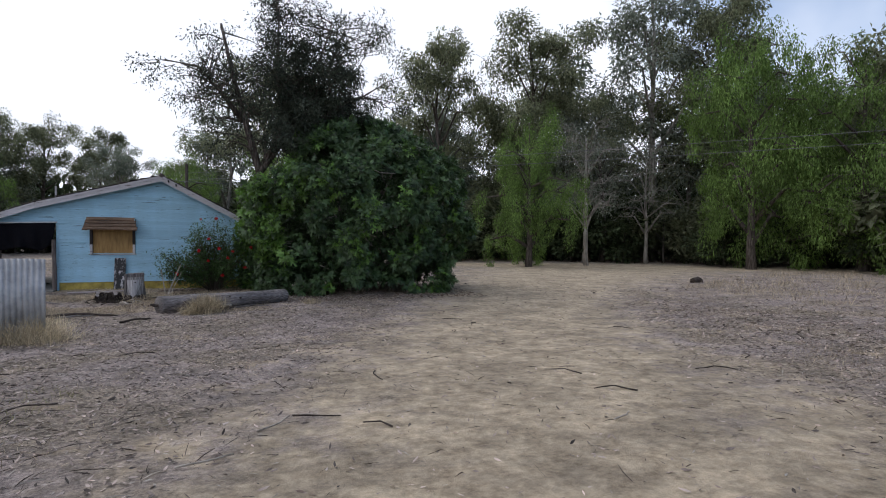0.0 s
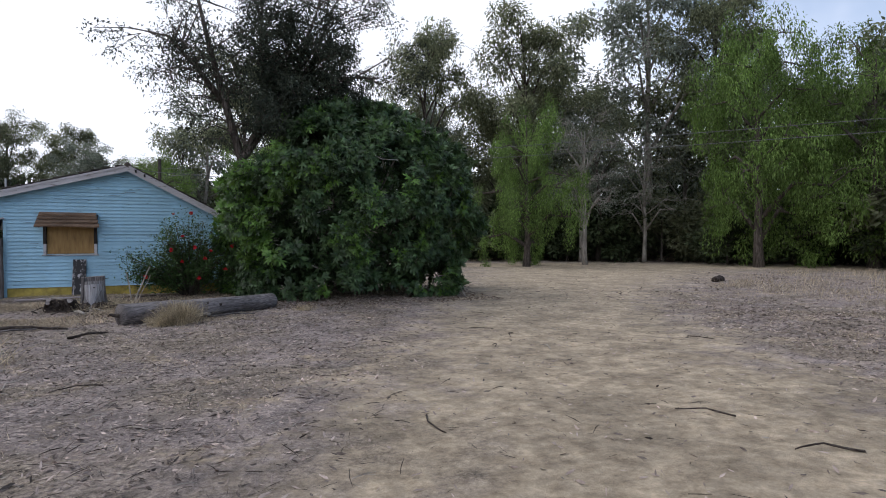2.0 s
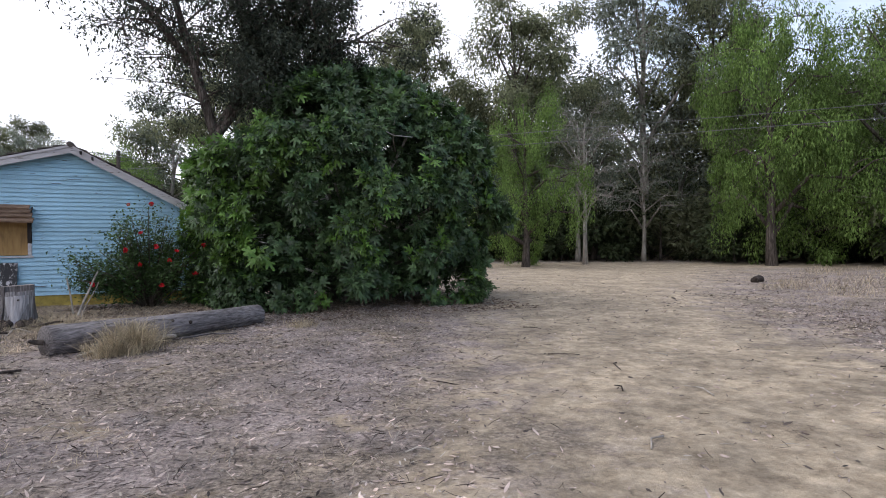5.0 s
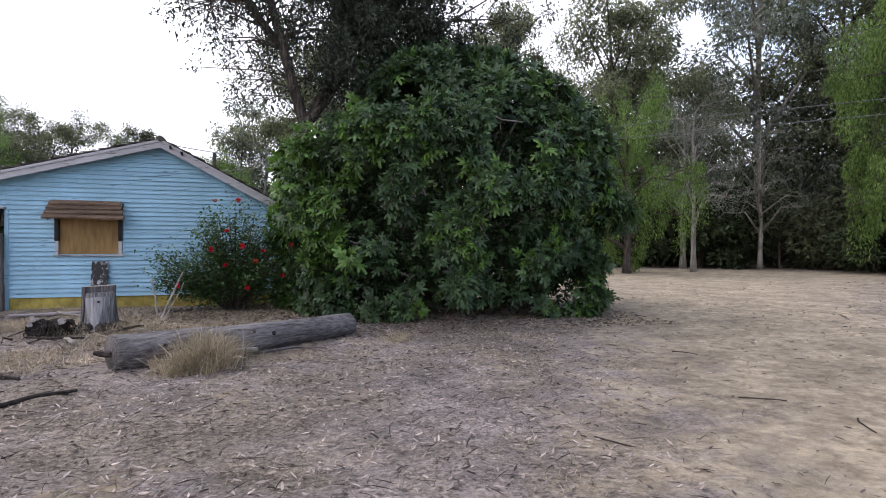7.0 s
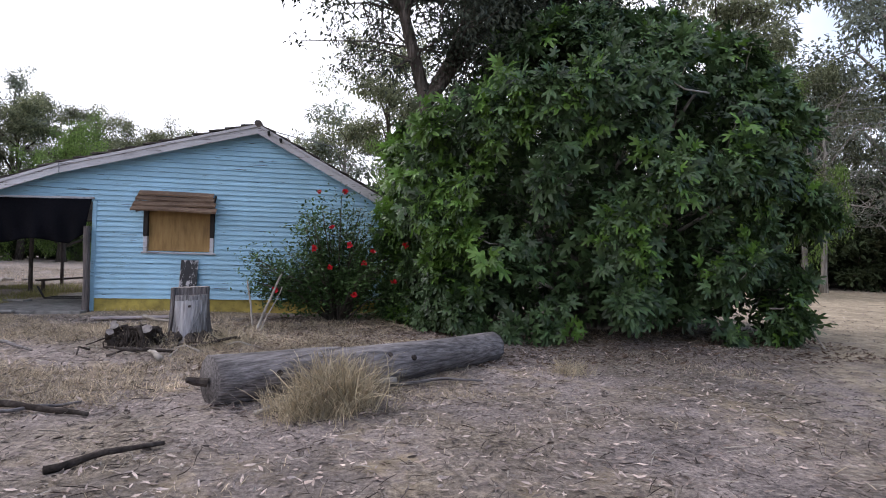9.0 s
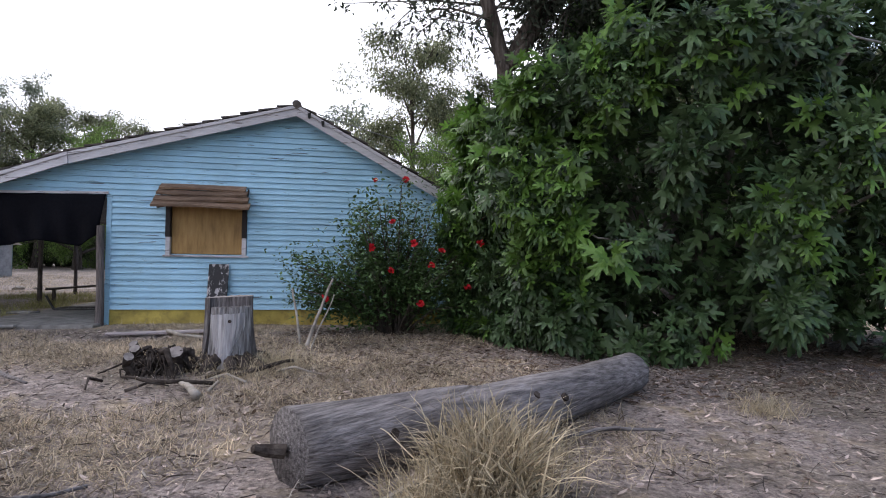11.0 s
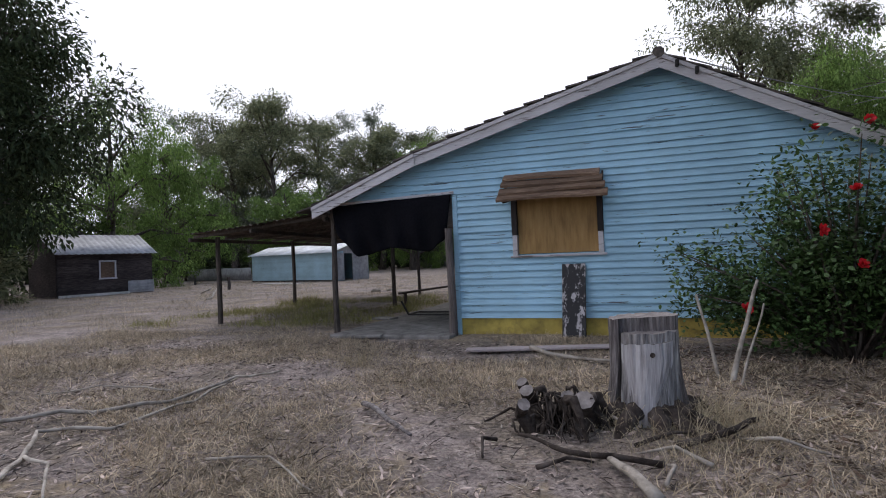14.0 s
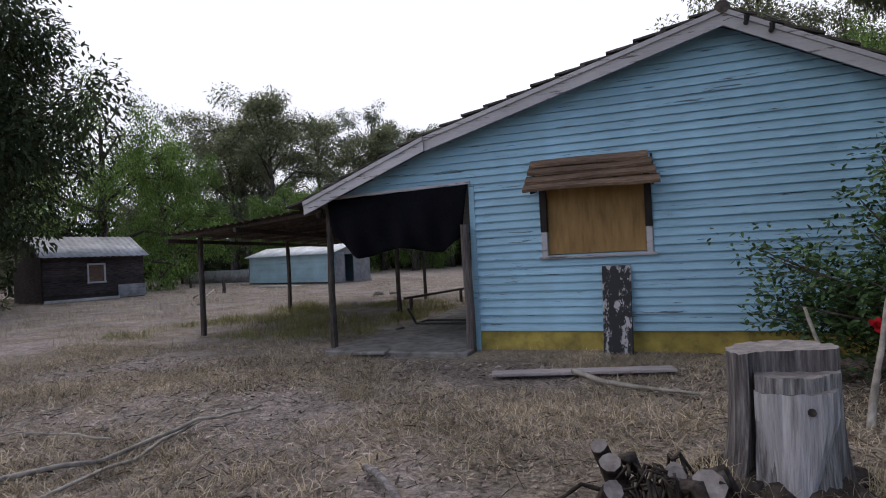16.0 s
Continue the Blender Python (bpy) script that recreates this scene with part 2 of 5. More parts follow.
M = dict(
    ground=ground_material(),
    blue=paint_material("flaking_blue_paint", (0.34, 0.56, 0.70), (0.06, 0.07, 0.08), 0.368),
    pale_blue=paint_material("faded_blue_paint", (0.38, 0.55, 0.62), (0.2, 0.22, 0.22), 0.36),
    yellow=material("yellow_plinth_paint", ((0.24, 0.18, 0.05), (0.42, 0.32, 0.07), (0.50, 0.38, 0.09)), 5, 0.8, blotch=0.4, blotch_scale=1.6),
    fascia=paint_material("weathered_white_paint", (0.52, 0.50, 0.52), (0.14, 0.12, 0.11), 0.40, (0.8, 5, 9)),
    tile=material("dark_roof_tile", ((0.03, 0.028, 0.026), (0.075, 0.062, 0.055), (0.13, 0.105, 0.09)), 9, 0.85, per_piece=0.35),
    soffit=material("soffit_boards", ((0.16, 0.15, 0.15), (0.27, 0.26, 0.26)), 5, 0.85),
    slat=material("brown_weathered_slat", ((0.07, 0.042, 0.026), (0.16, 0.10, 0.066), (0.27, 0.19, 0.13)), 8, 0.85, stretch=(0.6, 6, 8), per_piece=0.25),
    ply=material("raw_plywood", ((0.25, 0.14, 0.045), (0.36, 0.21, 0.07), (0.43, 0.26, 0.095)), 3.5, 0.7, stretch=(3, 1, 0.5), blotch=0.2),
    dark_wood=material("dark_stained_wood", ((0.012, 0.009, 0.009), (0.035, 0.024, 0.022)), 8, 0.8, stretch=(4, 4, 0.6)),
    post=material("old_timber_post", ((0.04, 0.032, 0.028), (0.10, 0.082, 0.072), (0.17, 0.14, 0.125)), 9, 0.9, stretch=(7, 7, 0.6), bump=0.6, gloss=0.2),
    grey_post=material("grey_weathered_post", ((0.08, 0.066, 0.062), (0.15, 0.125, 0.118), (0.22, 0.185, 0.175)), 9, 0.9, stretch=(7, 7, 0.5), bump=0.6),
    tarp=material("black_shade_cloth", ((0.003, 0.003, 0.005), (0.007, 0.007, 0.010)), 20, 0.9, bump=0.2, bump_scale=90, gloss=0.1),
    old_roof=material("rusty_sheet_roof", ((0.035, 0.027, 0.023), (0.09, 0.066, 0.052), (0.17, 0.13, 0.10)), 3, 0.85, metal=0.0, gloss=0.2),
    concrete=material("stained_concrete", ((0.12, 0.11, 0.10), (0.22, 0.205, 0.19), (0.31, 0.29, 0.27)), 5, 0.9),
    galv=material("galvanised_iron", ((0.30, 0.30, 0.31), (0.42, 0.42, 0.43), (0.50, 0.50, 0.51)), 4, 0.5, metal=0.35, blotch=0.25),
    white_roof=material("pale_iron_roof", ((0.55, 0.57, 0.58), (0.72, 0.74, 0.75)), 3, 0.5),
    bark=material("gum_bark", ((0.035, 0.028, 0.024), (0.095, 0.078, 0.067), (0.20, 0.17, 0.15)), 5, 0.95, stretch=(3, 3, 0.5), bump=0.8, bump_scale=14, gloss=0.2),
    pale_bark=material("pale_gum_bark", ((0.14, 0.12, 0.10), (0.30, 0.27, 0.24), (0.45, 0.42, 0.38)), 3, 0.9, stretch=(3, 3, 0.5), bump=0.5, bump_scale=14),
    log=material("silver_grey_log", ((0.05, 0.043, 0.042), (0.17, 0.15, 0.145), (0.30, 0.27, 0.265)), 6, 0.9, stretch=(0.6, 5, 5), bump=1.0, bump_scale=12),
    stump=material("silver_stump_wood", ((0.09, 0.08, 0.08), (0.29, 0.27, 0.265), (0.54, 0.515, 0.505)), 6, 0.9, stretch=(6, 6, 0.5), bump=1.0, bump_scale=12),
    cut=material("cut_wood_end", ((0.16, 0.135, 0.125), (0.34, 0.30, 0.28)), 14, 0.9),
    root=material("dark_roots", ((0.018, 0.014, 0.012), (0.06, 0.047, 0.04), (0.12, 0.10, 0.088)), 9, 0.95, bump=1.0, bump_scale=20, gloss=0.15),
    stick=material("bleached_branch", ((0.20, 0.17, 0.14), (0.38, 0.335, 0.285), (0.52, 0.47, 0.41)), 7, 0.85, bump=0.5),
    wattle=material("wattle_leaf", ((0.042, 0.052, 0.038), (0.088, 0.102, 0.072)), 4, 0.65, bump=0, island=0.5, sheen_through=0.15, blotch=0.4, blotch_scale=0.5, gloss=0.2),
    stump_dark=material("dark_stump_wood", ((0.04, 0.034, 0.034), (0.14, 0.122, 0.12), (0.30, 0.275, 0.27)), 6, 0.9, stretch=(7, 7, 0.5), bump=1.0, bump_scale=12),
    slab=material("pale_split_wood", ((0.26, 0.24, 0.245), (0.46, 0.435, 0.445), (0.64, 0.62, 0.63)), 4, 0.85, stretch=(7, 7, 0.5), bump=0.7, bump_scale=16),
    fig=material("fig_leaf", ((0.030, 0.062, 0.024), (0.090, 0.150, 0.056)), 3, 0.42, bump=0.15, island=0.6, sheen_through=0.16, blotch=0.3, gloss=0.4),
    fig_young=material("young_fig_leaf", ((0.09, 0.19, 0.03), (0.15, 0.27, 0.05)), 3, 0.45, bump=0.15, island=0.35, sheen_through=0.3, blotch=0.3),
    shrub=material("hibiscus_leaf", ((0.045, 0.088, 0.028), (0.095, 0.165, 0.052)), 4, 0.4, bump=0, island=0.5, sheen_through=0.2, gloss=0.3),
    flower=material("red_petal", ((0.55, 0.012, 0.02), (0.75, 0.03, 0.045)), 6, 0.6, bump=0, sheen_through=0.3),
    gum=material("gum_leaf", ((0.15, 0.17, 0.095), (0.27, 0.285, 0.17)), 4, 0.6, bump=0, island=0.5, sheen_through=0.5, blotch=0.4, blotch_scale=0.3, gloss=0.2),
    gum_grey=material("grey_gum_leaf", ((0.17, 0.195, 0.15), (0.29, 0.32, 0.25)), 4, 0.6, bump=0, island=0.5, sheen_through=0.5, blotch=0.4, blotch_scale=0.3, gloss=0.2),
    pepper=material("pepper_tree_leaf", ((0.12, 0.205, 0.05), (0.235, 0.335, 0.095)), 4, 0.6, bump=0, island=0.5, sheen_through=0.42, blotch=0.45, blotch_scale=0.35, gloss=0.2),
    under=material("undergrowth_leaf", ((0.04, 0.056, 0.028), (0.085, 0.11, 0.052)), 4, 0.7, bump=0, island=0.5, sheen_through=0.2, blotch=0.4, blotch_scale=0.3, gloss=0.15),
    pale_straw=material("pale_tussock_straw", ((0.40, 0.32, 0.20), (0.66, 0.56, 0.40)), 5, 0.85, bump=0, island=0.5, sheen_through=0.25, gloss=0.2),
    straw=material("dry_grass", ((0.32, 0.255, 0.18), (0.58, 0.48, 0.35)), 5, 0.85, bump=0, island=0.65, sheen_through=0.2, gloss=0.2),
    green_grass=material("green_grass", ((0.20, 0.20, 0.065), (0.36, 0.34, 0.14)), 5, 0.8, bump=0, island=0.4, sheen_through=0.25, gloss=0.2),
    litter=material("fallen_leaves", ((0.15, 0.11, 0.092), (0.50, 0.41, 0.36)), 5, 0.8, bump=0, island=0.8, gloss=0.25),
    hut=material("charred_weatherboard", ((0.02, 0.016, 0.016), (0.06, 0.047, 0.045), (0.11, 0.09, 0.085)), 6, 0.9, stretch=(0.6, 0.6, 8), per_piece=0.3, gloss=0.2),
    black=material("black_painted_metal", ((0.008, 0.008, 0.008), (0.02, 0.019, 0.018)), 6, 0.6),
    sign=paint_material("rusty_white_enamel", (0.48, 0.45, 0.46), (0.012, 0.011, 0.013), 0.55, (3.2, 3.2, 1.6)),
    plank=material("pinkish_grey_plank", ((0.36, 0.30, 0.29), (0.54, 0.46, 0.45)), 6, 0.85, stretch=(0.7, 6, 6)),
    wire=material("cable", ((0.12, 0.12, 0.125), (0.20, 0.20, 0.205)), 6, 0.6, bump=0),
    white=material("white_debris", ((0.5, 0.48, 0.45), (0.68, 0.66, 0.63)), 6, 0.7),
)

# ---------------------------------------------------------------- mesh helpers
rng = np.random.default_rng(7)


def mesh_of(name, verts, faces, mats, smooth=False, index=None):
    me = bpy.data.meshes.new(name)
    me.from_pydata([tuple(v) for v in verts], [], [tuple(f) for f in faces])
    for m in mats:
        me.materials.append(m)
    if index is not None:
        me.polygons.foreach_set("material_index", np.asarray(index, dtype=np.int32))
    if smooth:
        me.polygons.foreach_set("use_smooth", [True] * len(me.polygons))
    me.update()
    return me


def empty(name, x=0, y=0, z=0, label="", category="", group="", kind=""):
    ob = new(name)
    ob.location = (x, y, z)
    return tagged(ob, label, category, group, kind)


def part(name, data, parent, label=""):
    """Links mesh data as one part, its vertices in the parent's own space."""
    ob = new(name, data)
    ob.parent = parent
    return tagged(ob, label) if label else ob


def part_bm(name, bm, mat, parent, label="", smooth=False):
    me = bpy.data.meshes.new(name)
    bm.to_mesh(me)
    bm.free()
    me.materials.append(mat)
    if smooth:
        me.polygons.foreach_set("use_smooth", [True] * len(me.polygons))
    return part(name, me, parent, label)


def box_bm(x0, x1, y0, y1, z0, z1, bevel=0.004):
    bm = bmesh.new()
    bmesh.ops.create_cube(bm, size=1)
    for v in bm.verts:
        v.co = Vector(((x0 + x1) / 2 + v.co.x * (x1 - x0), (y0 + y1) / 2 + v.co.y * (y1 - y0), (z0 + z1) / 2 + v.co.z * (z1 - z0)))
    if bevel:
        bmesh.ops.bevel(bm, geom=list(bm.edges), offset=bevel, segments=1, affect="EDGES")
    return bm


def prism_bm(outline, y0, y1, axis="y"):
    """A slab from an outline in x and z, from depth y0 to y1."""
    bm = bmesh.new()
    a = [bm.verts.new((x, y0, z)) for x, z in outline]
    b = [bm.verts.new((x, y1, z)) for x, z in outline]
    bm.faces.new(a)
    bm.faces.new(b[::-1])
    for i in range(len(a)):
        j = (i + 1) % len(a)
        bm.faces.new((a[j], a[i], b[i], b[j]))
    bmesh.ops.recalc_face_normals(bm, faces=bm.faces)
    return bm


def beam_bm(p, q, w, d, bevel=0.005, up=(0, 0, 1)):
    """A sawn timber from p to q, w wide and d deep."""
    p, q = Vector(p), Vector(q)
    ax = (q - p).normalized()
    s = ax.cross(Vector(up))
    s = s.normalized() if s.length > 1e-3 else Vector((1, 0, 0))
    t = s.cross(ax).normalized()
    bm = box_bm(-w / 2, w / 2, -d / 2, d / 2, 0, (q - p).length, bevel)
    rot = Matrix((s, t, ax)).transposed().to_4x4()
    bm.transform(Matrix.Translation(p) @ rot)
    return bm


def tube(points, radii, sides=7, wobble=0.0, cap=True, seed=0):
    """Vertices and faces of a tapered, slightly uneven tube."""
    r = np.random.default_rng(seed)
    pts = [Vector(p) for p in points]
    verts, faces = [], []
    prev = None
    for i, p in enumerate(pts):
        d = (pts[min(i + 1, len(pts) - 1)] - pts[max(i - 1, 0)]).normalized()
        side = d.cross(Vector((0.3, 0.2, 1))) if prev is None or d.cross(prev).length < 1e-3 else prev - d * prev.dot(d)
        side = side.normalized() if side.length > 1e-3 else Vector((1, 0, 0))
        prev = side
        other = d.cross(side)
        for k in range(sides):
            a = 2 * math.pi * k / sides
            q = radii[i] * (1 + wobble * (r.random() - 0.5) * 2)
            verts.append(p + (side * math.cos(a) + other * math.sin(a)) * q)
    for i in range(len(pts) - 1):
        for k in range(sides):
            a, b = i * sides + k, i * sides + (k + 1) % sides
            faces.append((a, b, b + sides, a + sides))
    if cap:
        faces.append(tuple(range(sides - 1, -1, -1)))
        faces.append(tuple(range((len(pts) - 1) * sides, len(pts) * sides)))
    return verts, faces


def join(groups):
    verts, faces = [], []
    for v, f in groups:
        o = len(verts)
        verts += list(v)
        faces += [tuple(i + o for i in q) for q in f]
    return verts, faces


def rise(x, y):
    """Height of the ground."""
    h = 0.035 * max(0.0, -y - 13.0)
    return h + 0.03 * noise.noise((x * 0.35, y * 0.35, 0.0)) + 0.012 * noise.noise((x * 1.7, y * 1.7, 3.0))


def frames_of(n, rs):
    """Random turns as an array of matrices, n x 3 x 3."""
    q = rs.normal(size=(n, 4))
    q /= np.linalg.norm(q, axis=1)[:, None]
    w, x, y, z = q.T
    return np.stack([np.stack([1 - 2 * (y * y + z * z), 2 * (x * y - z * w), 2 * (x * z + y * w)], -1),
                     np.stack([2 * (x * y + z * w), 1 - 2 * (x * x + z * z), 2 * (y * z - x * w)], -1),
                     np.stack([2 * (x * z - y * w), 2 * (y * z + x * w), 1 - 2 * (x * x + y * y)], -1)], -2)


def scatter(shape, faces, places, turns, sizes):
    """One small outline repeated at many places: vertices and faces as arrays."""
    shape = np.asarray(shape, float)
    v = np.einsum("nij,kj->nki", turns, shape) * np.asarray(sizes)[:, None, None] + np.asarray(places)[:, None, :]
    k = len(shape)
    out = []
    for f in faces:
        out.append(np.asarray(f)[None, :] + (np.arange(len(places)) * k)[:, None])
    return v.reshape(-1, 3), [tuple(r) for a in out for r in a.tolist()]


def turns_along(dirs, rs, droop=0.0):
    """Turns whose x axis follows dirs, with z roughly up and some spin."""
    d = dirs / np.linalg.norm(dirs, axis=1)[:, None]
    up = np.array([0, 0, 1.0]) + rs.normal(size=d.shape) * 0.45
    s = np.cross(up, d)
    s /= np.linalg.norm(s, axis=1)[:, None] + 1e-9
    u = np.cross(d, s)
    return np.stack([d, s, u], -1)


LANCE = [(0, 0, 0), (0.38, 0.2, 0.04), (1, 0, -0.12), (0.38, -0.2, 0.04)]
LANCE_F = [(0, 3, 2, 1)]

# ---------------------------------------------------------------- ground
TRACK = [(4.5, -34, 3.2), (8.3, -23, 3.2), (11.0, -16.6, 2.8), (14.2, -11, 3.0), (19, -3.5, 4.2), (26, 4, 6.5), (33, 11, 9.0)]
ROAD = [(-10, 42, 2.5), (20, 22, 3.5), (33, 13, 4.5), (46, 3, 4.0), (75, -24, 3.5)]


def near_line(X, Y, line):
    best = np.full(X.shape, -9.0)
    for (ax, ay, aw), (bx, by, bw) in zip(line, line[1:]):
        dx, dy = bx - ax, by - ay
        k = np.clip(((X - ax) * dx + (Y - ay) * dy) / (dx * dx + dy * dy), 0, 1)
        d = np.hypot(X - ax - k * dx, Y - ay - k * dy)
        best = np.maximum(best, 1.0 - d / (aw + k * (bw - aw)) * 0.5)
    return best


def build_ground():
    inner = np.concatenate([[-2200, -700, -250, -120, -80], np.arange(-60, -12, 3.0), np.arange(-12, 24, 0.25), np.arange(24, 70, 2.0), [80, 120, 250, 700, 2200]])
    ys = np.concatenate([[-2200, -700, -250, -120, -60], np.arange(-40, -27, 1.0), np.arange(-27, 6, 0.25), np.arange(6, 60, 2.0), [70, 110, 250, 700, 2200]])
    nx, ny = len(inner), len(ys)
    X, Y = np.meshgrid(inner, ys)
    verts = [(x, y, rise(x, y) if abs(x) < 70 and -40 < y < 70 else 0.0 if y > -100 else 0.9) for x, y in zip(X.ravel(), Y.ravel())]
    idx = np.arange(nx * ny).reshape(ny, nx)
    faces = np.stack([idx[:-1, :-1], idx[:-1, 1:], idx[1:, 1:], idx[1:, :-1]], -1).reshape(-1, 4).tolist()
    me = mesh_of("ground", verts, faces, [M["ground"]], smooth=True)
    mask = np.maximum(near_line(X, Y, TRACK), near_line(X, Y, ROAD))
    mask = np.clip(mask, 0, 1)
    at = me.attributes.new("track", "FLOAT", "POINT")
    at.data.foreach_set("value", mask.ravel().astype(np.float32))
    tagged(new("ground", me), "dry sandy ground with leaf litter and a worn dirt track", "ground", kind="structure")


build_ground()

# ---------------------------------------------------------------- house
APEX_X, APEX_Z, EAVE_L, EAVE_R = 3.66, 4.48, -2.85, 7.3
SLOPE_L, SLOPE_V, SLOPE_R = 0.276, 0.38, 0.54
BREAK_X = -0.62
BREAK_Z = APEX_Z - (APEX_X - BREAK_X) * SLOPE_L
DEPTH = 10.5
PITCH = 0.121


def roof_z(x):
    if x < BREAK_X:
        return BREAK_Z - (BREAK_X - x) * SLOPE_V
    return APEX_Z - (APEX_X - x) * SLOPE_L if x < APEX_X else APEX_Z - (x - APEX_X) * SLOPE_R


def gable_span(z, drop=0.04):
    """The x range of the wall below the roof at height z."""
    z = z + drop
    left = APEX_X - (APEX_Z - z) / SLOPE_L if z > BREAK_Z else BREAK_X - (BREAK_Z - z) / SLOPE_V
    return left, APEX_X + (APEX_Z - z) / SLOPE_R


house = empty("house", 0, 0, 0, "abandoned pale blue weatherboard house with low gable roof", "house")


def board_mesh(a0, a1, b0, b1, h):
    """A lapped board: proud at its lower edge. a: ends at the bottom, b: ends at the top."""
    f0, f1 = -0.046, -0.004
    v = [(a0, f0, 0), (a1, f0, 0), (b1, f1, h), (b0, f1, h), (a0, 0.03, 0), (a1, 0.03, 0), (b1, 0.03, h), (b0, 0.03, h)]
    f = [(0, 1, 2, 3), (5, 4, 7, 6), (4, 5, 1, 0), (3, 2, 6, 7), (4, 0, 3, 7), (1, 5, 6, 2)]
    return v, f


def build_house():
    # core wall behind the boards, with the window opening through it
    wall = empty("wall_front", label="weatherboard gable wall in flaking light blue paint", kind="")
    wall.parent = house
    WX0, WX1, WZ0, WZ1 = 1.17, 2.62, 1.44, 2.60
    core = [((-0.0, 0.0), (7.0, 0.0), (7.0, 1.44), (0, 1.44)), ((0, 1.44), (WX0, 1.44), (WX0, WZ1), (0, WZ1)), ((WX1, 1.44), (7.0, 1.44), (7.0, WZ1), (WX1, WZ1)),
            ((-2.5, 2.6), (7.0, 2.6), (7.0, roof_z(7.0) - 0.06), (APEX_X, APEX_Z - 0.08), (BREAK_X, BREAK_Z - 0.06), (-2.5, roof_z(-2.5) - 0.05))]
    for o in core:
        part_bm("wall_panel", prism_bm(o, 0.03, 0.13), M["blue"], wall)
    z = 0.31
    k = 0
    while z < APEX_Z - 0.12:
        h = PITCH + 0.006
        lo, hi = gable_span(z), gable_span(z + h)
        left = -2.45 if z > 2.58 else 0.0
        a0, a1 = max(left, lo[0]), min(6.98, lo[1])
        b0, b1 = max(left, hi[0]), min(6.98, hi[1])
        spans = [(a0, a1, b0, b1)]
        if z + h > WZ0 and z < WZ1 - 0.02:
            spans = [(a0, WX0 - 0.06, b0, WX0 - 0.06), (WX1 + 0.06, a1, WX1 + 0.06, b1)]
        for s in spans:
            if s[1] - s[0] < 0.1 or s[3] - s[2] < 0.03:
                continue
            v, f = board_mesh(*s, h)
            ob = part("weatherboard", mesh_of("weatherboard", v, f, [M["blue"]]), wall)
            ob.location = (0, 0.003 * math.sin(k * 2.3), z)
        z += PITCH
        k += 1
    part_bm("plinth", box_bm(0.02, 6.96, 0.0, 0.2, -0.15, 0.31, 0.008), M["yellow"], house, "yellow painted base strip, stained")
    # side and back walls
    part_bm("side_wall", box_bm(0.0, 0.12, 0.13, DEPTH, -0.1, 2.95, 0), M["blue"], house)
    part_bm("side_wall", box_bm(6.88, 7.0, 0.13, DEPTH, -0.1, 2.55, 0), M["blue"], house)
    part_bm("back_wall", prism_bm([(0, -0.1), (7, -0.1), (7, 2.6), (APEX_X, APEX_Z - 0.1), (0, 3.25)], DEPTH, DEPTH + 0.1), M["blue"], house)
    part_bm("corner_board", box_bm(-0.02, 0.07, -0.045, 0.05, 0.0, 2.6, 0.004), M["blue"], house)
    # roof: two slabs and courses of tiles, which step at the verge
    th = 0.05
    roof = empty("roof", label="low gable roof of dark stepped tiles")
    roof.parent = house
    part_bm("roof_deck", prism_bm([(EAVE_L, roof_z(EAVE_L)), (BREAK_X, BREAK_Z), (APEX_X, APEX_Z), (APEX_X, APEX_Z + th), (BREAK_X, BREAK_Z + th), (EAVE_L, roof_z(EAVE_L) + th)], -0.30, DEPTH + 0.3), M["soffit"], roof)
    part_bm("roof_deck", prism_bm([(EAVE_R, roof_z(EAVE_R)), (APEX_X, APEX_Z), (APEX_X, APEX_Z + th), (EAVE_R, roof_z(EAVE_R) + th)], -0.30, DEPTH + 0.3), M["soffit"], roof)
    for side, slope, eave in ((-1, SLOPE_L, EAVE_L), (1, SLOPE_R, EAVE_R)):
        run = abs(eave - APEX_X)
        n = int(run / 0.36) + 1
        for i in range(n):
            x0, x1 = APEX_X + side * (i * 0.36 - 0.03), APEX_X + side * (i * 0.36 + 0.40)
            za, zb = roof_z(x0) + th + 0.03, roof_z(x1) + th + 0.085
            for y0, y1 in ((-0.37, -0.08), (-0.075, 0.22), (0.225, DEPTH + 0.36)):
                o = [(x0, za), (x1, zb), (x1, zb + 0.03), (x0, za + 0.03)]
                if side > 0:
                    o = o[::-1]
                bm = prism_bm(o, y0, y1)
                bm.transform(Matrix.Translation((0, 0, 0.008 * math.sin(i * 1.9 + y0 * 7))))
                part_bm("roof_tile", bm, M["tile"], roof)
    v, f = tube([(APEX_X, y, APEX_Z + 0.09) for y in np.linspace(-0.38, DEPTH + 0.38, 12)], [0.09] * 12, 8, 0.12)
    part("ridge_cap", mesh_of("ridge_cap", v, f, [M["tile"]]), roof)
    # barge boards
    for x0, x1, d in ((APEX_X, BREAK_X, 0.0), (BREAK_X, EAVE_L, -0.028), (APEX_X, EAVE_R, 0.0)):
        h = 0.20
        o = [(x0, roof_z(x0) + 0.06), (x1, roof_z(x1) + 0.06), (x1, roof_z(x1) + 0.06 - h), (x0, roof_z(x0) + 0.06 - h)]
        part_bm("barge_board", prism_bm(o, -0.345 + d, -0.315 + d), M["fascia"], house, "weathered white barge board")
        o2 = [(x0, roof_z(x0) + 0.085), (x1, roof_z(x1) + 0.085), (x1, roof_z(x1) + 0.02), (x0, roof_z(x0) + 0.02)]
        part_bm("verge_trim", prism_bm(o2, -0.372 + d, -0.347 + d), M["fascia"], house)
